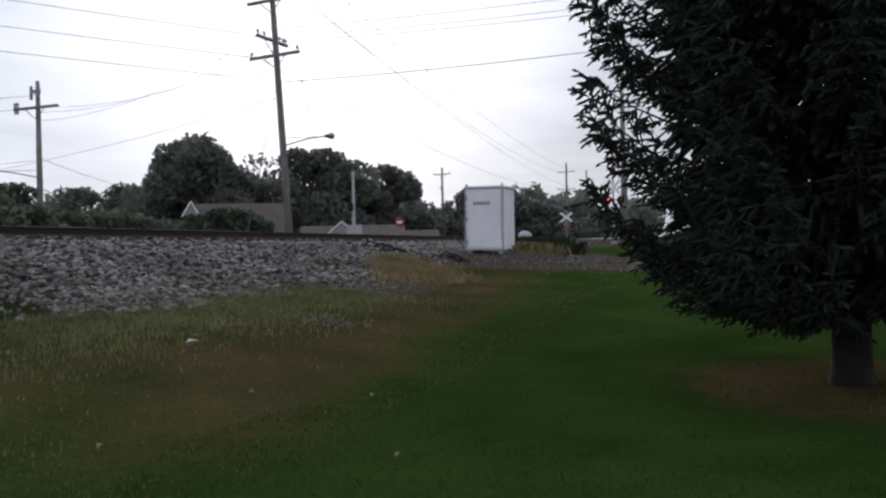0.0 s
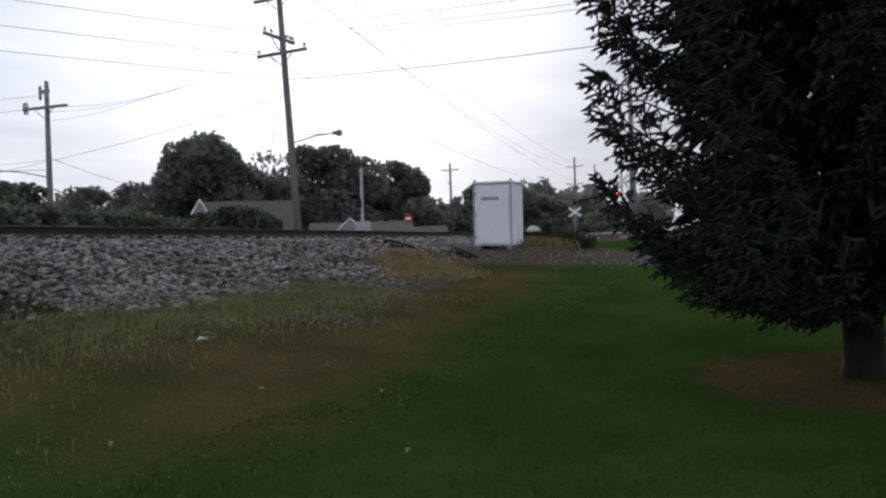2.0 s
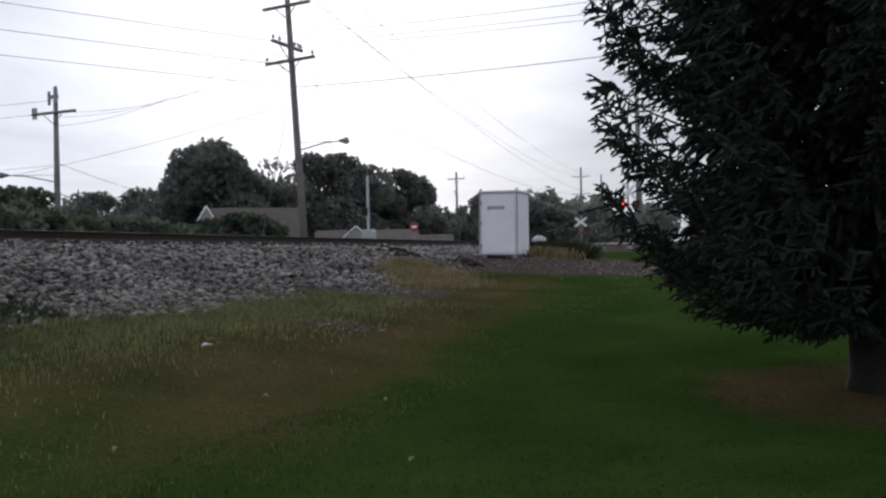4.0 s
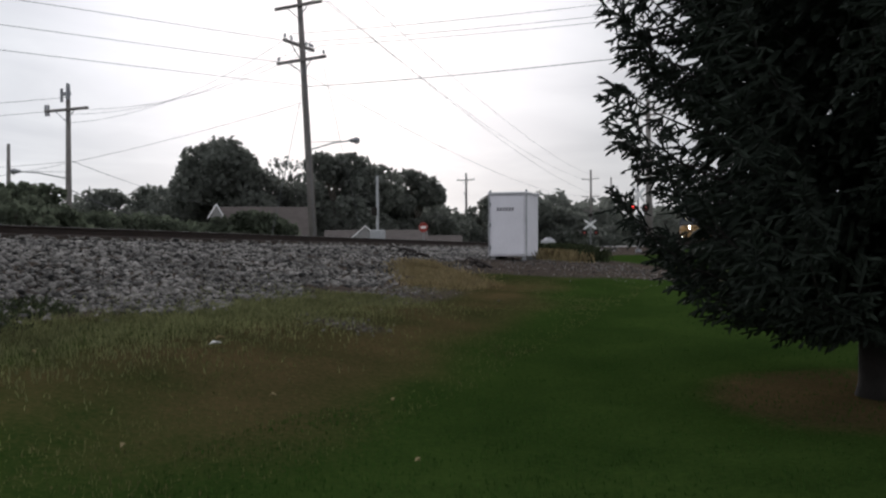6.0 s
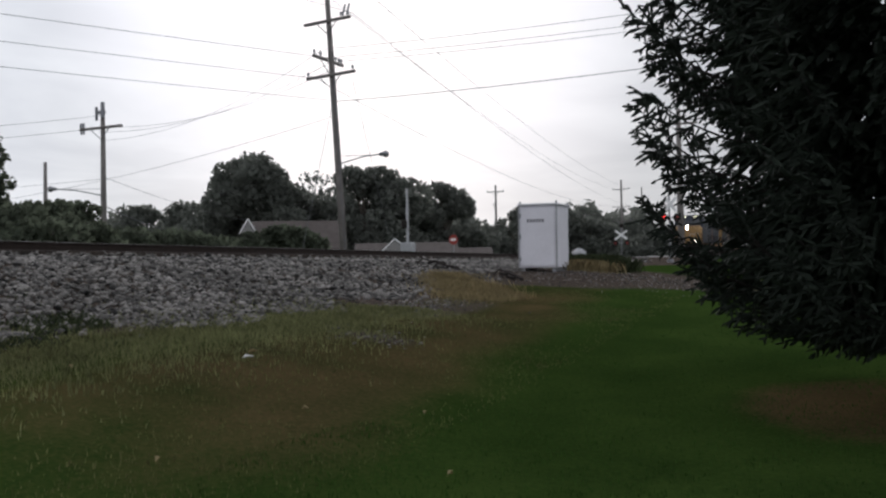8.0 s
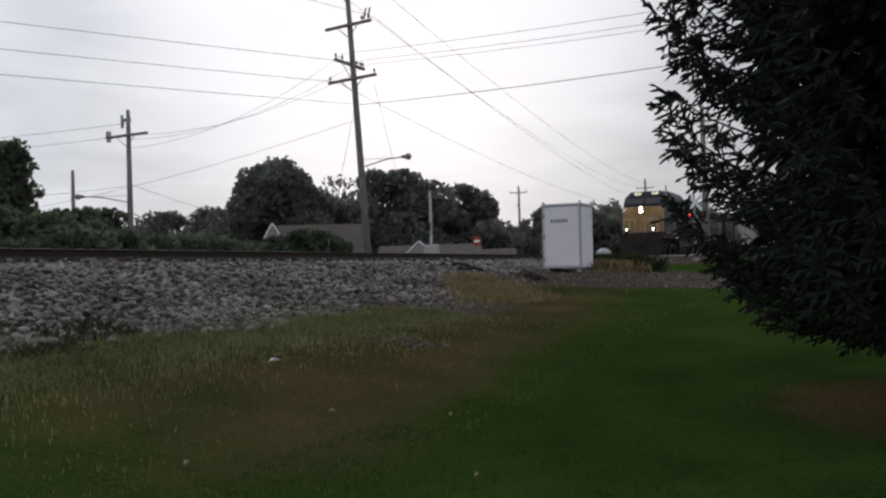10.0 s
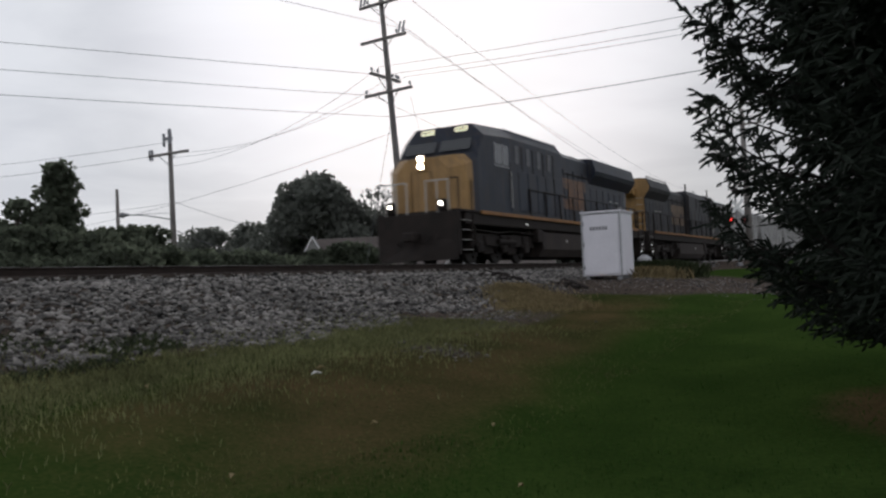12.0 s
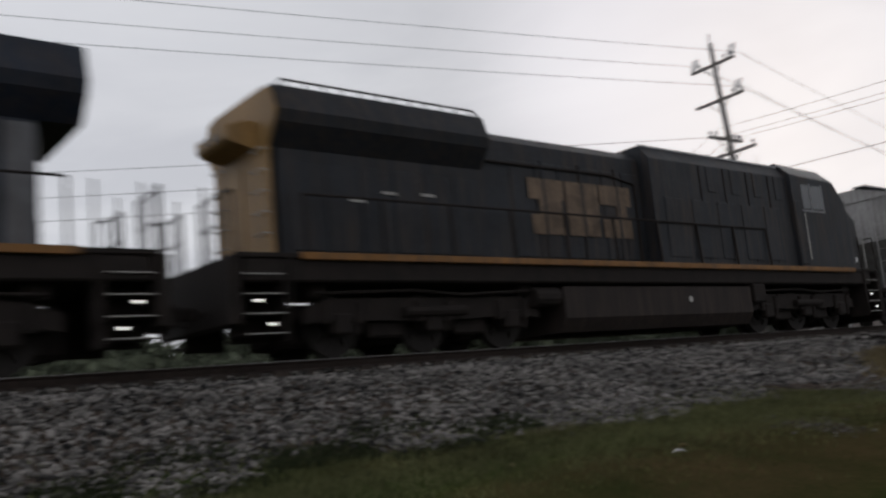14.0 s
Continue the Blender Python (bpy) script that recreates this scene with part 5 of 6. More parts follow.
# ---------------------------------------------------------------- houses
def make_house(az, r, ry, length, depth, eave, ridge, gable=None, label="single-storey house with grey-brown shingle roof"):
    p = polar(az, r)
    z0 = float(ground_z(p.x, p.y))
    t = thing("house", label, "house", "houses behind the line", m=pose(p.x, p.y, z0, 0, 0, ry))
    e, rg, hl, hd = eave - z0, ridge - z0, length / 2, depth / 2
    part("wall", Mesh().profile([(-hd, 0), (hd, 0), (hd, e), (0, rg - 0.15), (-hd, e)], -hl, hl), M_WALL, t, "pale siding walls")
    rf = Mesh()
    for s in (-1, 1):
        y0_, y1_ = s * (hd + 0.45), 0.0
        k = (rg - e) / hd
        zz = e - 0.45 * k
        v = [(-hl - 0.4, y0_, zz), (hl + 0.4, y0_, zz), (hl + 0.4, 0, rg), (-hl - 0.4, 0, rg)]
        rf.add(v + [(a, b, c + 0.14) for a, b, c in v], [(3, 2, 1, 0), (4, 5, 6, 7), (0, 1, 5, 4), (1, 2, 6, 5), (2, 3, 7, 6), (3, 0, 4, 7)])
    roof = part("roof", rf, M_ROOF, t, "grey-brown shingle roof")
    fas = Mesh().box(-hl - 0.45, hl + 0.45, -hd - 0.5, -hd - 0.45, e - 0.45 * (rg - e) / hd - 0.02, e - 0.45 * (rg - e) / hd + 0.16)
    part("fascia", fas, M_TRIM, roof, "white fascia")
    if gable:
        gx, gw, gz, drop = gable
        gb = gz - z0 - drop
        gm = Mesh().prism([(gx - gw, gb), (gx + gw, gb), (gx, gz - z0)], -hd * 0.75, 0.0)
        part("gable", gm, M_ROOF, t)
        tr = Mesh()
        for s in (-1, 1):
            tr.tube((gx + s * (gw + 0.08), -hd * 0.75 - 0.06, gb - 0.08), (gx, -hd * 0.75 - 0.06, gz - z0 + 0.04), 0.06, n=4)
        part("gable_trim", tr, M_TRIM, roof, "white gable trim")
        part("gable_wall", Mesh().prism([(gx - gw * 0.9, gb - 0.02), (gx + gw * 0.9, gb - 0.02), (gx, gz - z0 - 0.1)], -hd * 0.75 - 0.03, -hd * 0.75), M_WALL, t)
    return t


make_house(33.95, 58.0, 33.95, 5.4, 7.0, 2.2, 4.75, gable=(-2.75, 0.45, 4.85, 0.8), label="single-storey house with long grey-brown shingle roof behind shrubs")
make_house(26.5, 66.0, 26.5, 7.0, 8.0, 1.9, 3.45, gable=(-0.8, 1.05, 3.75, 0.9), label="low house with white-trimmed gable and grey roof")
make_house(23.6, 74.0, 23.6, 6.4, 7.0, 1.8, 3.2, label="low house with grey roof behind the crossing road")


# ---------------------------------------------------------------- trees
def leaf_quads(c, n, size, squash=1.0):
    """n small leaf clumps at the points c: bent pairs of triangles, turned at random."""
    d1 = RNG.normal(size=(n, 3)); d1 /= np.linalg.norm(d1, axis=1)[:, None]
    d2 = np.cross(d1, RNG.normal(size=(n, 3))); d2 /= np.linalg.norm(d2, axis=1)[:, None]
    d3 = np.cross(d1, d2)
    s = (size * RNG.uniform(0.6, 1.35, n))[:, None]
    v = np.stack([c - d1 * s, c - d2 * s * 0.55 + d3 * s * 0.2, c + d1 * s, c + d2 * s * 0.55 + d3 * s * 0.25], 1)
    return v.reshape(-1, 3)


def make_tree(az, r, top, width, leaves=5200, size=0.30, base=None, lean=0.0, label="full round broadleaf tree in dull green leaf", mate=None, gaps=0.0, squat=1.0, low=0.12, seed=0, trunk=0.3, cone=False):
    rng = np.random.default_rng(100 + seed)
    p = polar(az, r)
    z0 = float(ground_z(p.x, p.y)) if base is None else base
    H = top - z0
    t = thing("tree", label, "tree", "trees behind the line", m=pose(p.x, p.y, z0))
    tr = Mesh().path([(0, 0, -0.3), (0.05, 0, H * 0.25), (lean * 0.5, 0.1, H * 0.55), (lean, 0, H * 0.85)], [trunk, trunk * 0.8, trunk * 0.5, trunk * 0.15], 8)
    blobs = []
    k = 70 if cone else 30
    for i in range(k):
        a, u = rng.uniform(0, 2 * math.pi), rng.uniform(low, 0.93)
        w = width * (0.35 + 0.75 * math.sin(math.pi * min(1, (u * 0.9 + 0.12)) ** squat)) * rng.uniform(0.45, 0.95)
        c = np.array([math.cos(a) * w * 0.95 + lean * u, math.sin(a) * w * 0.95, u * H])
        rad = width * rng.uniform(0.32, 0.50) * (1.0 if u < 0.75 else 0.75)
        if cone:
            w = width * (1.05 - u) * rng.uniform(0.3, 0.9)
            c = np.array([math.cos(a) * w, math.sin(a) * w, u * H])
            rad = width * rng.uniform(0.30, 0.46) * (1.12 - 0.75 * u)
        c[2] = min(c[2], H - rad * 0.8)
        blobs.append((c, rad))
        tr.path([(lean * u * 0.4, 0, H * max(0.12, u * 0.55)), tuple(c * np.array([0.5, 0.5, 0.0]) + np.array([0, 0, H * u * 0.8])), tuple(c)], [trunk * 0.35, trunk * 0.2, 0.03], 5)
    blobs.append((np.array([lean, 0, H - width * 0.3]), width * (0.14 if cone else 0.3)))
    part("trunk", tr, M_TRUNK, t, "grey-brown trunk and limbs")
    vol = np.array([b[1] ** 2 for b in blobs]); vol /= vol.sum()
    pick = rng.choice(len(blobs), leaves, p=vol)
    d = rng.normal(size=(leaves, 3)); d /= np.linalg.norm(d, axis=1)[:, None]
    rr = np.cbrt(rng.uniform(0.25, 1.0, leaves)) * np.array([blobs[i][1] for i in pick])
    c = np.array([blobs[i][0] for i in pick]) + d * rr[:, None] * np.array([1.1, 1.1, 0.85])
    c = c[c[:, 2] > 0.3]
    if gaps:
        c = c[np.sin(c[:, 0] * 1.7 + 1) * np.sin(c[:, 2] * 1.9) > -1 + gaps]
    v = leaf_quads(c, len(c), size)
    f = np.arange(len(c) * 4).reshape(-1, 4)
    ob = new("crown", fast_mesh("crown", v, f, mate or M_LEAF))
    ob.parent = t
    tagged(ob, "dense uneven leaf crown")
    return t


make_tree(36.4, 78.0, 12.0, 5.0, 12000, 0.32, seed=1, label="large round broadleaf tree in dull green leaf")
make_tree(39.3, 84.0, 8.4, 3.4, 4000, 0.30, seed=2)
make_tree(29.3, 80.0, 11.2, 5.4, 12000, 0.32, seed=3, label="wide broadleaf tree behind the pole")
make_tree(32.6, 88.0, 11.6, 3.0, 1300, 0.26, seed=4, gaps=0.75, label="thin half-bare tree with open limbs", trunk=0.26)
make_tree(23.9, 86.0, 10.2, 3.3, 8500, 0.32, seed=5, label="dense round-topped broadleaf tree")
make_tree(22.5, 96.0, 7.6, 3.2, 3500, 0.30, seed=6)
make_tree(52.1, 38.0, 7.5, 2.1, 7500, 0.16, seed=7, mate=M_LEAF2, label="upright narrow tree with feathery pointed top", cone=True)
make_tree(54.5, 36.0, 5.6, 1.7, 3600, 0.17, seed=8, mate=M_LEAF2)
make_tree(49.0, 40.0, 4.7, 1.7, 3600, 0.17, seed=9, mate=M_LEAF2, label="bushy small tree with feathery shoots")
make_tree(47.4, 42.0, 4.9, 1.5, 3000, 0.16, seed=10, mate=M_LEAF2, label="bushy small tree with feathery shoots")
make_tree(57.5, 38.0, 5.2, 2.0, 3600, 0.18, seed=11, mate=M_LEAF2)
make_tree(61.5, 40.0, 4.9, 2.0, 3200, 0.18, seed=12, mate=M_LEAF2)
make_tree(66.0, 42.0, 5.2, 2.2, 3200, 0.18, seed=13, mate=M_LEAF2)
make_tree(71.0, 42.0, 5.0, 2.3, 3200, 0.18, seed=14, mate=M_LEAF2)
make_tree(43.4, 70.0, 6.8, 2.3, 3200, 0.24, seed=15)
make_tree(41.2, 95.0, 9.2, 2.6, 3200, 0.28, seed=16)
make_tree(19.0, 110.0, 9.3, 3.0, 3500, 0.32, seed=17)
make_tree(16.4, 100.0, 8.4, 3.6, 4200, 0.32, seed=18)
make_tree(14.4, 100.0, 7.2, 3.2, 4200, 0.32, seed=19)
make_tree(21.0, 105.0, 6.8, 3.0, 3500, 0.32, seed=20)
make_tree(11.9, 120.0, 5.6, 3.4, 3500, 0.32, seed=21)
for i, (az, r, top, w) in enumerate(((39.0, 50.0, 3.55, 2.3), (37.6, 52.0, 3.6, 2.0), (35.0, 48.0, 3.55, 2.2), (33.8, 50.0, 3.3, 1.8), (42.0, 50.0, 4.0, 2.3), (44.4, 48.0, 4.0, 2.0), (40.6, 52.0, 3.9, 2.2),
                                     (46.0, 36.0, 3.2, 1.7), (50.6, 33.0, 3.5, 1.6), (53.4, 32.0, 3.6, 1.7), (48.2, 34.0, 3.2, 1.5), (56.4, 31.0, 3.5, 1.7), (60.0, 32.0, 3.4, 1.9), (64.0, 33.0, 3.4, 2.0), (68.5, 34.0, 3.4, 2.0), (74.0, 34.0, 3.4, 2.2), (79.0, 33.0, 3.4, 2.2), (84.5, 33.0, 3.4, 2.2), (90.0, 33.0, 3.4, 2.2), (51.8, 30.0, 3.0, 1.6), (54.8, 30.0, 3.0, 1.6), (49.2, 31.0, 2.9, 1.6), (57.9, 29.5, 3.0, 1.7), (61.6, 29.0, 3.0, 1.8), (65.6, 29.0, 3.0, 1.8), (69.8, 29.0, 3.0, 1.8), (46.9, 33.0, 2.9, 1.5), (76.5, 25.0, 3.1, 1.9), (82.0, 24.0, 3.1, 1.9), (87.5, 24.0, 3.1, 1.9), (93.0, 24.0, 3.1, 1.9), (72.0, 26.0, 3.1, 1.9), (34.9, 47.0, 4.0, 1.5), (33.6, 47.0, 3.9, 1.4), (36.0, 47.5, 3.7, 1.4))):
    make_tree(az, r, top + (0.5 if az > 46 and r > 30 else 0.0), w, 3400, 0.15 if r < 40 else 0.2, seed=30 + i, mate=M_LEAF2, label="dense green roadside shrub", low=0.05, trunk=0.08)


def make_far_wood():
    n = 30000
    az = RNG.uniform(-60, 80, n)
    r = RNG.uniform(150, 190, n)
    top = 10.3 + 1.6 * np.sin(az * 0.55) + 1.2 * np.sin(az * 1.7 + 1) + 0.8 * np.sin(az * 4.1) + RNG.normal(0, 0.3, n)
    z = 0.5 + (top - 0.5) * np.sqrt(RNG.uniform(0, 1, n))
    c = np.stack([-np.sin(np.radians(az)) * r, np.cos(np.radians(az)) * r, z], 1)
    c = c[np.abs(c[:, 0] - TRACK_X) > 6]
    v = leaf_quads(c, len(c), 1.1)
    ob = new("far_wood", fast_mesh("far_wood", v, np.arange(len(c) * 4).reshape(-1, 4), M_LEAF))
    tagged(ob, "distant line of dull green trees", "woods", kind="stuff")


make_far_wood()


# ---------------------------------------------------------------- spruce
def finger_twigs(S, E, rad, needles, rng):
    """Needle-clad shoots: a slim three-sided spindle from start to end with short needles standing out of it."""
    n = len(S)
    d = E - S
    L = np.linalg.norm(d, axis=1)[:, None]
    d = d / np.maximum(L, 1e-6)
    a = np.cross(d, rng.normal(size=(n, 3)))
    a /= np.linalg.norm(a, axis=1)[:, None]
    b = np.cross(d, a)
    rad = rad * rng.uniform(0.75, 1.25, (n, 1))
    side = [a * math.cos(t) + b * math.sin(t) for t in (0, 2.094, 4.189)]
    low = [S + q * rad * 0.75 for q in side]
    top = [S + d * L * 0.72 + q * rad for q in side]
    tris = []
    for i in range(3):
        j = (i + 1) % 3
        tris += [(low[i], low[j], top[j]), (low[i], top[j], top[i]), (top[i], top[j], E)]
    body = np.stack([np.stack(t, 1) for t in tris], 1).reshape(-1, 3)
    u = rng.uniform(0.05, 1.0, (n, needles, 1))
    p = S[:, None] + (E - S)[:, None] * u
    r = rng.normal(size=(n, needles, 3))
    out = r - (r * d[:, None]).sum(-1, keepdims=True) * d[:, None]
    out /= np.linalg.norm(out, axis=-1, keepdims=True)
    tip = p + (out * 0.8 + d[:, None] * 0.7) * rad[:, None] * rng.uniform(1.2, 2.0, (n, needles, 1))
    w = np.cross(out, d[:, None]) * 0.004
    fuzz = np.stack([p - w, p + w, tip], 2).reshape(-1, 3)
    return np.concatenate([body, fuzz])


def make_spruce(x, y, H, seed, label="large dark green spruce with drooping branches down to the lawn"):
    rng = np.random.default_rng(seed)
    z0 = float(ground_z(x, y))
    t = thing("spruce", label, "conifer", m=pose(x, y, z0))
    part("trunk", Mesh().path([(0, 0, -0.2), (0, 0, 0.12), (0, 0, 1.2), (0.03, 0, H * 0.5), (0, 0, H)], [0.27, 0.185, 0.16, 0.10, 0.02], 12), M_BARK, t, "scaly trunk with shade put into its bark colour", smooth=True)
    S, E = [], []

    def unit(v):
        return v / np.linalg.norm(v)

    def spray(s, way, ln, fat):
        """One branchlet with its side shoots."""
        e = s + way * ln
        S.append(s); E.append(e)
        lat = unit(np.cross(way, np.array([0, 0, 1.0]) + rng.normal(0, 0.25, 3)))
        for q in np.arange(0.18, 0.98, fat / ln):
            for sd in (-1, 1):
                if rng.uniform() < 0.12:
                    continue
                f = unit(way * 0.75 + lat * sd * rng.uniform(0.45, 0.95) + np.array([0, 0, rng.uniform(-1.0, 0.15)]))
                b0 = s + (e - s) * q
                S.append(b0); E.append(b0 + f * rng.uniform(0.08, 0.16) * (1.15 - 0.4 * q))

    z = 0.95
    while z < H - 0.3:
        u = (z - 0.9) / (H - 0.9)
        reach = float(np.interp(z, [0.9, 1.1, 1.3, 1.55, 1.74, 1.8, 1.92, 2.0, 2.4, 3.0, 4.0, 6.0, H], [1.6, 2.15, 2.4, 2.42, 2.35, 1.4, 1.5, 2.42, 2.66, 2.62, 2.45, 2.2, 0.15]))
        near = z < 5.6
        k = int(rng.integers(11, 15)) if near else (9 if u < 0.7 else 6)
        a0 = rng.uniform(0, 6.28)
        for i in range(k):
            a = a0 + i * 2 * math.pi / k + rng.normal(0, 0.16)
            Lb = reach * rng.uniform(0.84, 1.06)
            dip = -0.20 * (1 - u) * rng.uniform(0.6, 1.2)
            rise = rng.uniform(0.10, 0.30)
            zz = z + rng.uniform(-0.1, 0.1)
            pts = []
            for q in np.linspace(0, 1, 8):
                h = zz + Lb * (dip * math.sin(q * math.pi * 0.8) + rise * q ** 3)
                pts.append(np.array([math.cos(a + 0.08 * q) * Lb * q, math.sin(a + 0.08 * q) * Lb * q, max(h, 0.70)]))
            part("branch", Mesh().path([tuple(p_) for p_ in pts], [0.035 * (1 - u) + 0.008, 0.028, 0.023, 0.019, 0.015, 0.012, 0.008, 0.004], 5), M_BARK, t)
            out = np.array([math.cos(a), math.sin(a), 0.0])
            side = np.array([-math.sin(a), math.cos(a), 0.0])
            step = 0.125 if near else 0.26
            for q in np.arange(0.22, 0.98, step / Lb):
                i0 = min(6, int(q * 7)); fr = q * 7 - i0
                s_ = pts[i0] * (1 - fr) + pts[i0 + 1] * fr
                for sd in (-1, 1):
                    w_ = unit(out * rng.uniform(0.4, 0.9) + side * sd * rng.uniform(0.5, 1.0) + np.array([0, 0, rng.uniform(-0.9, -0.1) * (1.15 - 0.9 * q)]))
                    spray(s_, w_, rng.uniform(0.22, 0.50) * (1.15 - 0.55 * q), 0.095 if near else 0.16)
            # upturned leading shoots at the bough's end
            for _ in range(4):
                w_ = unit(unit(pts[-1] - pts[-2]) + rng.normal(0, 0.35, 3) + np.array([0, 0, rng.uniform(0.0, 0.9)]))
                spray(pts[-1] - (pts[-1] - pts[-2]) * rng.uniform(0, 0.8), w_, rng.uniform(0.15, 0.34), 0.07)
        z += 0.19 if z < 1.7 else (0.27 + 0.05 * rng.uniform() if u < 0.6 else 0.36)
    S, E = np.array(S), np.array(E)
    # thin places between two tiers of boughs
    eye = np.array([-x, -y, 1.5 - z0])
    mid = (S + E) / 2 - eye
    keep = np.ones(len(S), bool)
    for az in (3.5, 4.2, 5.0, 5.8, 6.6, 7.4, 8.2):
        el = math.degrees(math.atan(3.8 * math.tan(radians(az)) / 13.5))
        gd = np.array([-math.sin(radians(az)) * math.cos(radians(el)), math.cos(radians(az)) * math.cos(radians(el)), math.sin(radians(el))])
        keep &= np.linalg.norm(mid - (mid @ gd)[:, None] * gd, axis=1) > 0.095
    S, E = S[keep], E[keep]
    v = finger_twigs(S, E, 0.014, 6, rng)
    # close inner twigs round the trunk
    n = 9000
    zi = rng.uniform(1.2, 6.6, n)
    ri = 1.55 * np.sqrt(rng.uniform(0.02, 1, n)) * np.interp(zi, [1.2, 1.75, 1.9, 2.2, 2.5], [0.9, 1.0, 0.75, 0.8, 1.0])
    ai = rng.uniform(0, 2 * math.pi, n)
    si = np.stack([np.cos(ai) * ri, np.sin(ai) * ri, zi], 1)
    ei = si + np.stack([np.cos(ai), np.sin(ai), rng.uniform(-1.2, 0.1, n)], 1) * rng.uniform(0.12, 0.24, (n, 1))
    v = np.concatenate([v, finger_twigs(si, ei, 0.034, 3, rng)])
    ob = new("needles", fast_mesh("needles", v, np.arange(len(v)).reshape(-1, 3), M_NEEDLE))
    ob.parent = t
    tagged(ob, "green needle sprays with shade put into their colour")
    return t


SPRUCE = polar(-4.7, 9.0)
make_spruce(SPRUCE.x, SPRUCE.y, 13.5, 5)


# ---------------------------------------------------------------- grass
def make_grass(name, x, y, h, w, material, label, lean=0.35):
    n = len(x)
    z = ground_z(x, y)
    a = RNG.uniform(0, 2 * np.pi, n)
    d = np.stack([np.cos(a), np.sin(a), 0 * a], 1)
    s = np.stack([-np.sin(a), np.cos(a), 0 * a], 1) * (w * RNG.uniform(0.6, 1.3, n))[:, None]
    p = np.stack([x, y, z - 0.01], 1)
    hh = (h * RNG.uniform(0.5, 1.3, n))[:, None]
    b = RNG.uniform(0.1, 1.0, n)[:, None] * lean
    mid = p + d * hh * b * 0.4 + np.array([0, 0, 1.0]) * hh * 0.6
    tip = p + d * hh * b * 1.2 + np.array([0, 0, 1.0]) * hh
    v = np.stack([p - s, p + s, mid + s * 0.6, tip, mid - s * 0.6], 1).reshape(-1, 3)
    f = np.arange(n * 5).reshape(-1, 5)
    return tagged(new(name, fast_mesh(name, v, f, material)), label, "grass", kind="stuff")


def grass_all():
    # short lawn, thinner with distance
    r = 3.6 + 26 * RNG.uniform(0, 1, 100000) ** 1.7
    az = RNG.uniform(-16, 92, len(r))
    x, y = -np.sin(np.radians(az)) * r, np.cos(np.radians(az)) * r
    k = (x > -3.4 + 0.4 * np.sin(y * 0.9)) & ~((np.abs(y - 24) < 1.2) & (x < -1))
    make_grass("lawn_grass", x[k], y[k], 0.038, 0.005, M_GRASS, "short green mown grass")
    # sparse weeds in the worn strip, thick strip along the ballast
    x = RNG.uniform(-7.3, -3.0, 40000); y = RNG.uniform(0.5, 20, 40000)
    k = np.sin(x * 2.3 + 1) * np.sin(y * 1.1) + RNG.normal(0, 0.5, len(x)) > 0.2
    make_grass("weeds", x[k], y[k], 0.04, 0.005, M_WEED_LOW, "sparse brownish weeds")
    y = RNG.uniform(0.5, 13.5, 34000)
    x = -6.75 - 0.6 * smooth(10, 4, y) + RNG.normal(0.1, 0.72, len(y)) - 0.03 * (y - 8)
    make_grass("verge_grass", x, y, 0.075, 0.005, M_WEED, "long green grass along the ballast edge", 0.5)
    y = RNG.uniform(2.0, 8.0, 9000)
    x = -8.25 + RNG.normal(0, 0.38, len(y)) + 0.1 * np.sin(y * 3)
    k = np.sin(x * 5.0 + 2) * np.sin(y * 2.3) > 0.0
    make_grass("toe_weeds", x[k], y[k], 0.085, 0.008, M_SCRUB, "dark low weeds among the lowest stones", 0.8)
    # straw-coloured clump at the end of the ballast
    c = [(-8.7, 19.8, 0.22, 0.6, 2200), (-8.0, 18.8, 0.28, 0.6, 4000), (-7.2, 17.8, 0.30, 0.6, 3600), (-6.4, 16.8, 0.26, 0.5, 2000)]
    x = np.concatenate([RNG.normal(a, s, n) for a, b, s, q, n in c]); y = np.concatenate([RNG.normal(b, q, n) for a, b, s, q, n in c])
    make_grass("dry_grass", x, y, 0.13, 0.006, M_DRY, "tall straw-coloured dry grass", 0.6)
    # scrub beside the cabinet
    for az, r, n, h, nm, mt in ((14.3, 26.2, 1500, 0.3, "dry_tuft", M_DRY), (13.3, 27.5, 3200, 0.40, "green_scrub", M_SCRUB), (14.6, 28.0, 2600, 0.42, "green_scrub", M_SCRUB)):
        p = polar(az, r)
        make_grass(nm, p.x + RNG.normal(0, 0.34, n), p.y + RNG.normal(0, 0.5, n), h, 0.012, mt, "leafy green weeds beside the cabinet" if mt is M_SCRUB else "dry tuft of grass beside the cabinet", 0.7)


grass_all()


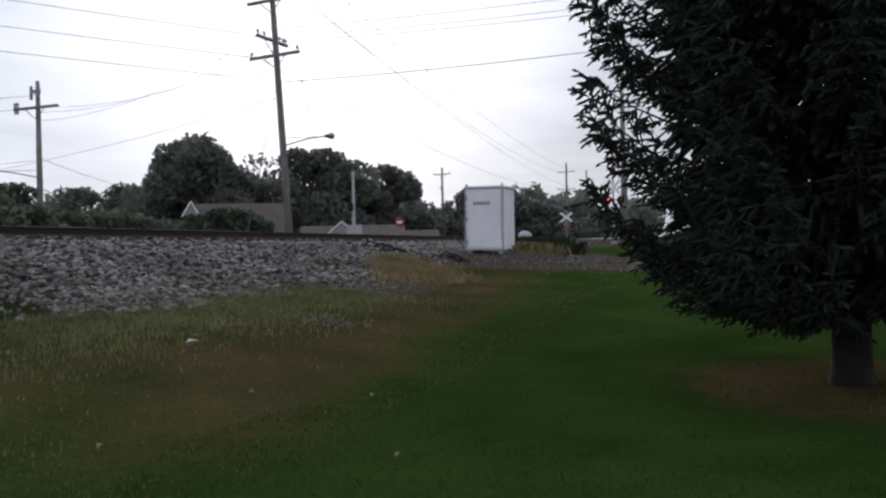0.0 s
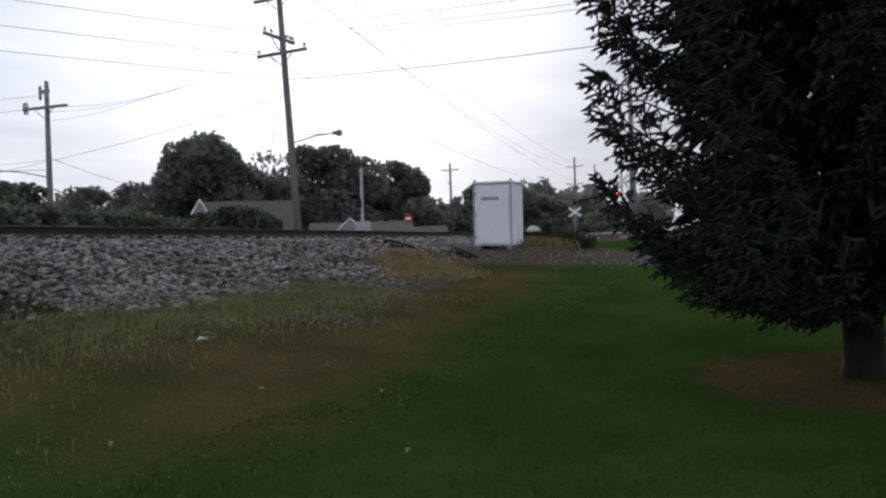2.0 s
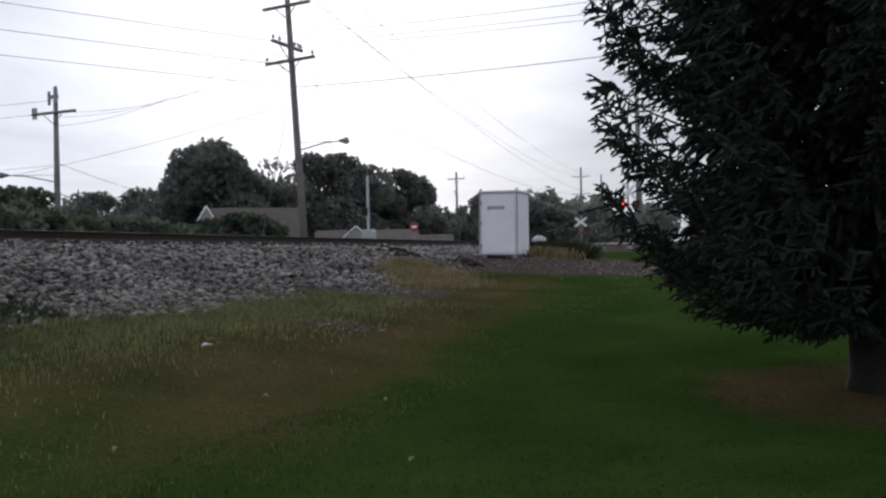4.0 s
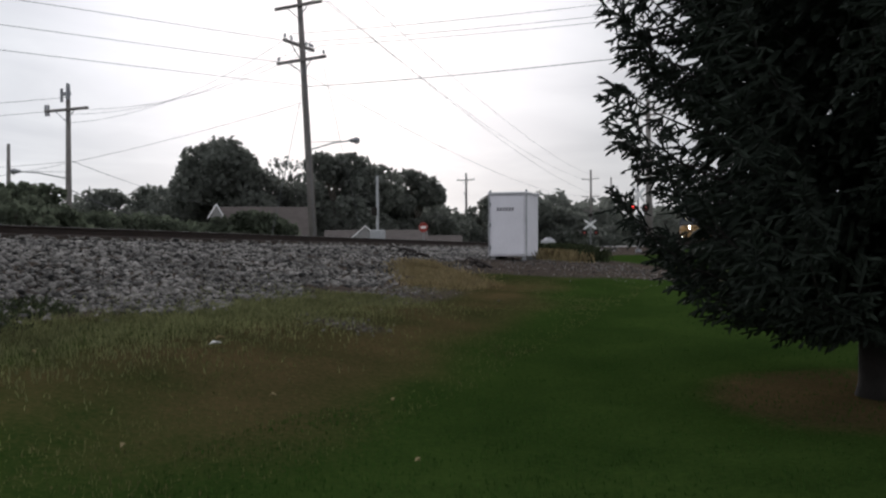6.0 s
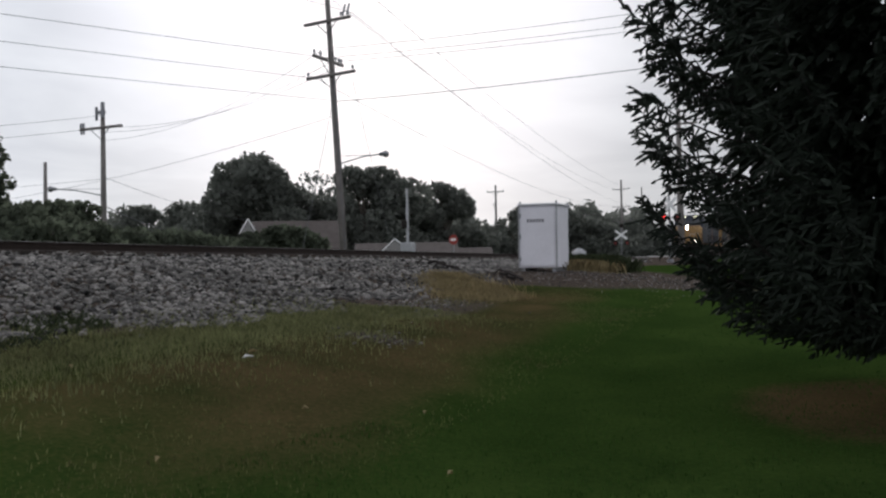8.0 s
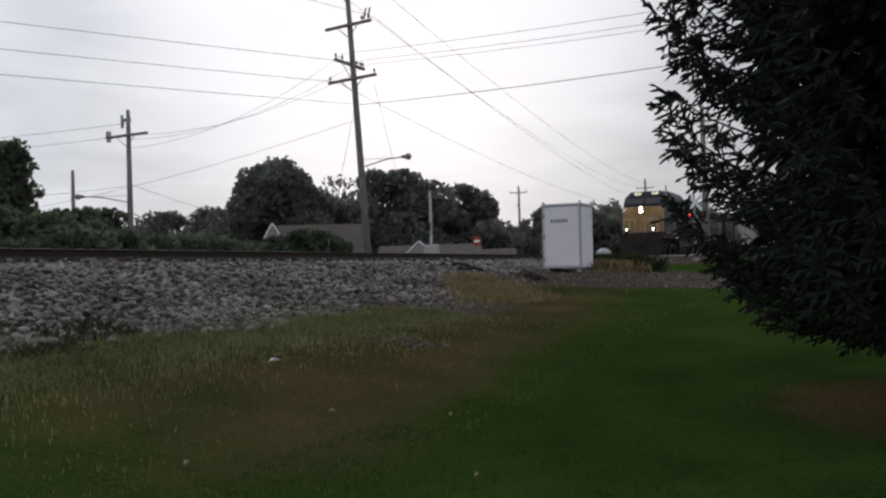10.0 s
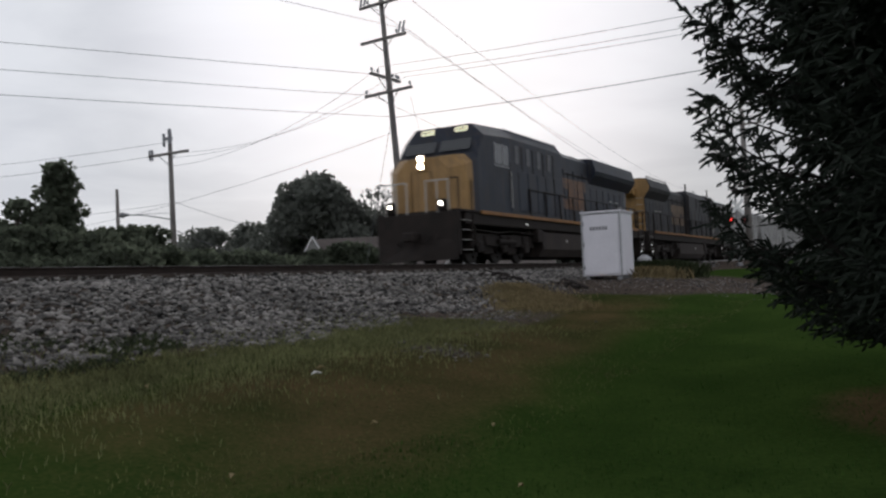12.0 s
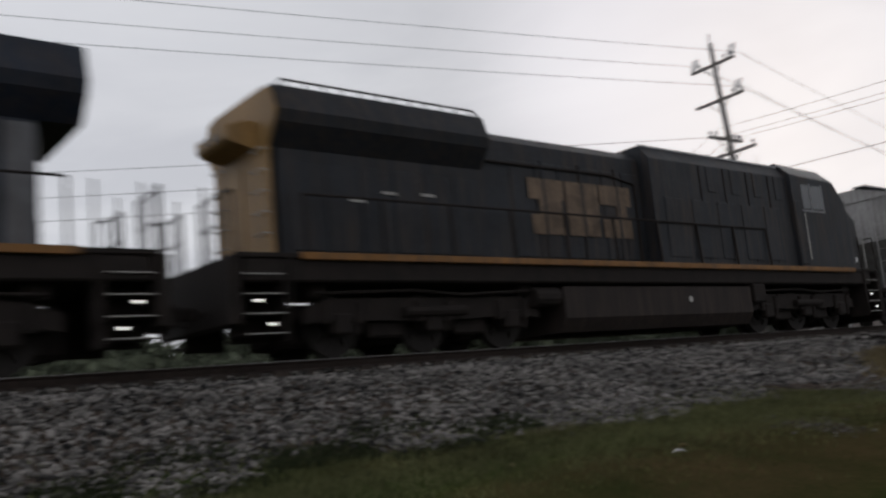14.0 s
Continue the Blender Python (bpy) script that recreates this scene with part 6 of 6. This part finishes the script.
# small pale leaves and litter on the lawn
def make_litter():
    for az, r, s in ((36.9, 9.2, 0.09), (36.6, 9.5, 0.07), (47.5, 8.5, 0.05), (33.3, 7.4, 0.045), (25.5, 7.6, 0.045), (23.9, 5.9, 0.05), (42.5, 6.0, 0.05)):
        p = polar(az, r)
        s *= 0.7
        m = Mesh()
        m.add([(-s, 0, 0.02), (-s * 0.3, s * 0.5, 0.05), (s, 0.1 * s, 0.03), (-s * 0.2, -s * 0.5, 0.045), (-s, 0, 0.012), (-s * 0.3, s * 0.5, 0.042), (s, 0.1 * s, 0.022), (-s * 0.2, -s * 0.5, 0.037)],
              [(0, 3, 2, 1), (4, 5, 6, 7), (0, 1, 5, 4), (1, 2, 6, 5), (2, 3, 7, 6), (3, 0, 4, 7)])
        solid("fallen_leaf", m, M_DRY if s < 0.06 else M_TRIM, "pale dry leaf lying on the grass" if s < 0.06 else "pale scrap lying on the worn grass", "leaf", "fallen leaves", m=pose(p.x, p.y, float(ground_z(p.x, p.y)) + 0.03, 0, 0, az * 11))


make_litter()


# ---------------------------------------------------------------- what moves
FRONT = [(0, 223.0), (3.5, 166.0), (6.5, 117.0), (7.5, 100.7), (10.5, 50.8), (11, 42.0), (11.5, 32.6), (12, 23.0), (12.5, 13.1), (13, 3.5), (13.5, -6.5), (14, -17.1)]


def front_y(t):
    """Place of the leading coupler, smooth between the rows."""
    ts = [a for a, _ in FRONT]; ys = [b for _, b in FRONT]
    n = len(ts)
    sl = [(ys[i + 1] - ys[i]) / (ts[i + 1] - ts[i]) for i in range(n - 1)]
    m = [sl[0]] + [(sl[i - 1] + sl[i]) / 2 for i in range(1, n - 1)] + [sl[-1]]
    i = max(0, min(n - 2, sum(1 for a in ts if a <= t) - 1))
    h = ts[i + 1] - ts[i]
    u = (t - ts[i]) / h
    return (2 * u ** 3 - 3 * u ** 2 + 1) * ys[i] + (u ** 3 - 2 * u ** 2 + u) * h * m[i] + (-2 * u ** 3 + 3 * u ** 2) * ys[i + 1] + (u ** 3 - u ** 2) * h * m[i + 1]


def motions():
    times = [i * 0.5 for i in range(29)]
    offs = [(LEAD, 0.0, 0)] + [(TRAIL, 44.6, 180)] + [(h, 44.6 + i * 17.6, 0) for i, h in enumerate(HOPPERS)]
    for ob, off, turn in offs:
        walk(ob, [(t, pose(TRACK_X, front_y(t) + off, RAIL_Z, 0, 0, turn)) for t in times])
    fine = [i / 30 for i in range(421)]
    run = [front_y(t) for t in fine]
    for ob, place, r in WHEELSETS:
        way = -1 if ob.parent.parent == TRAIL else 1
        walk(ob, [(t, pose(*place, -way * math.degrees((y - run[0]) / r) % 360, 0, 0)) for t, y in zip(fine, run)])


motions()
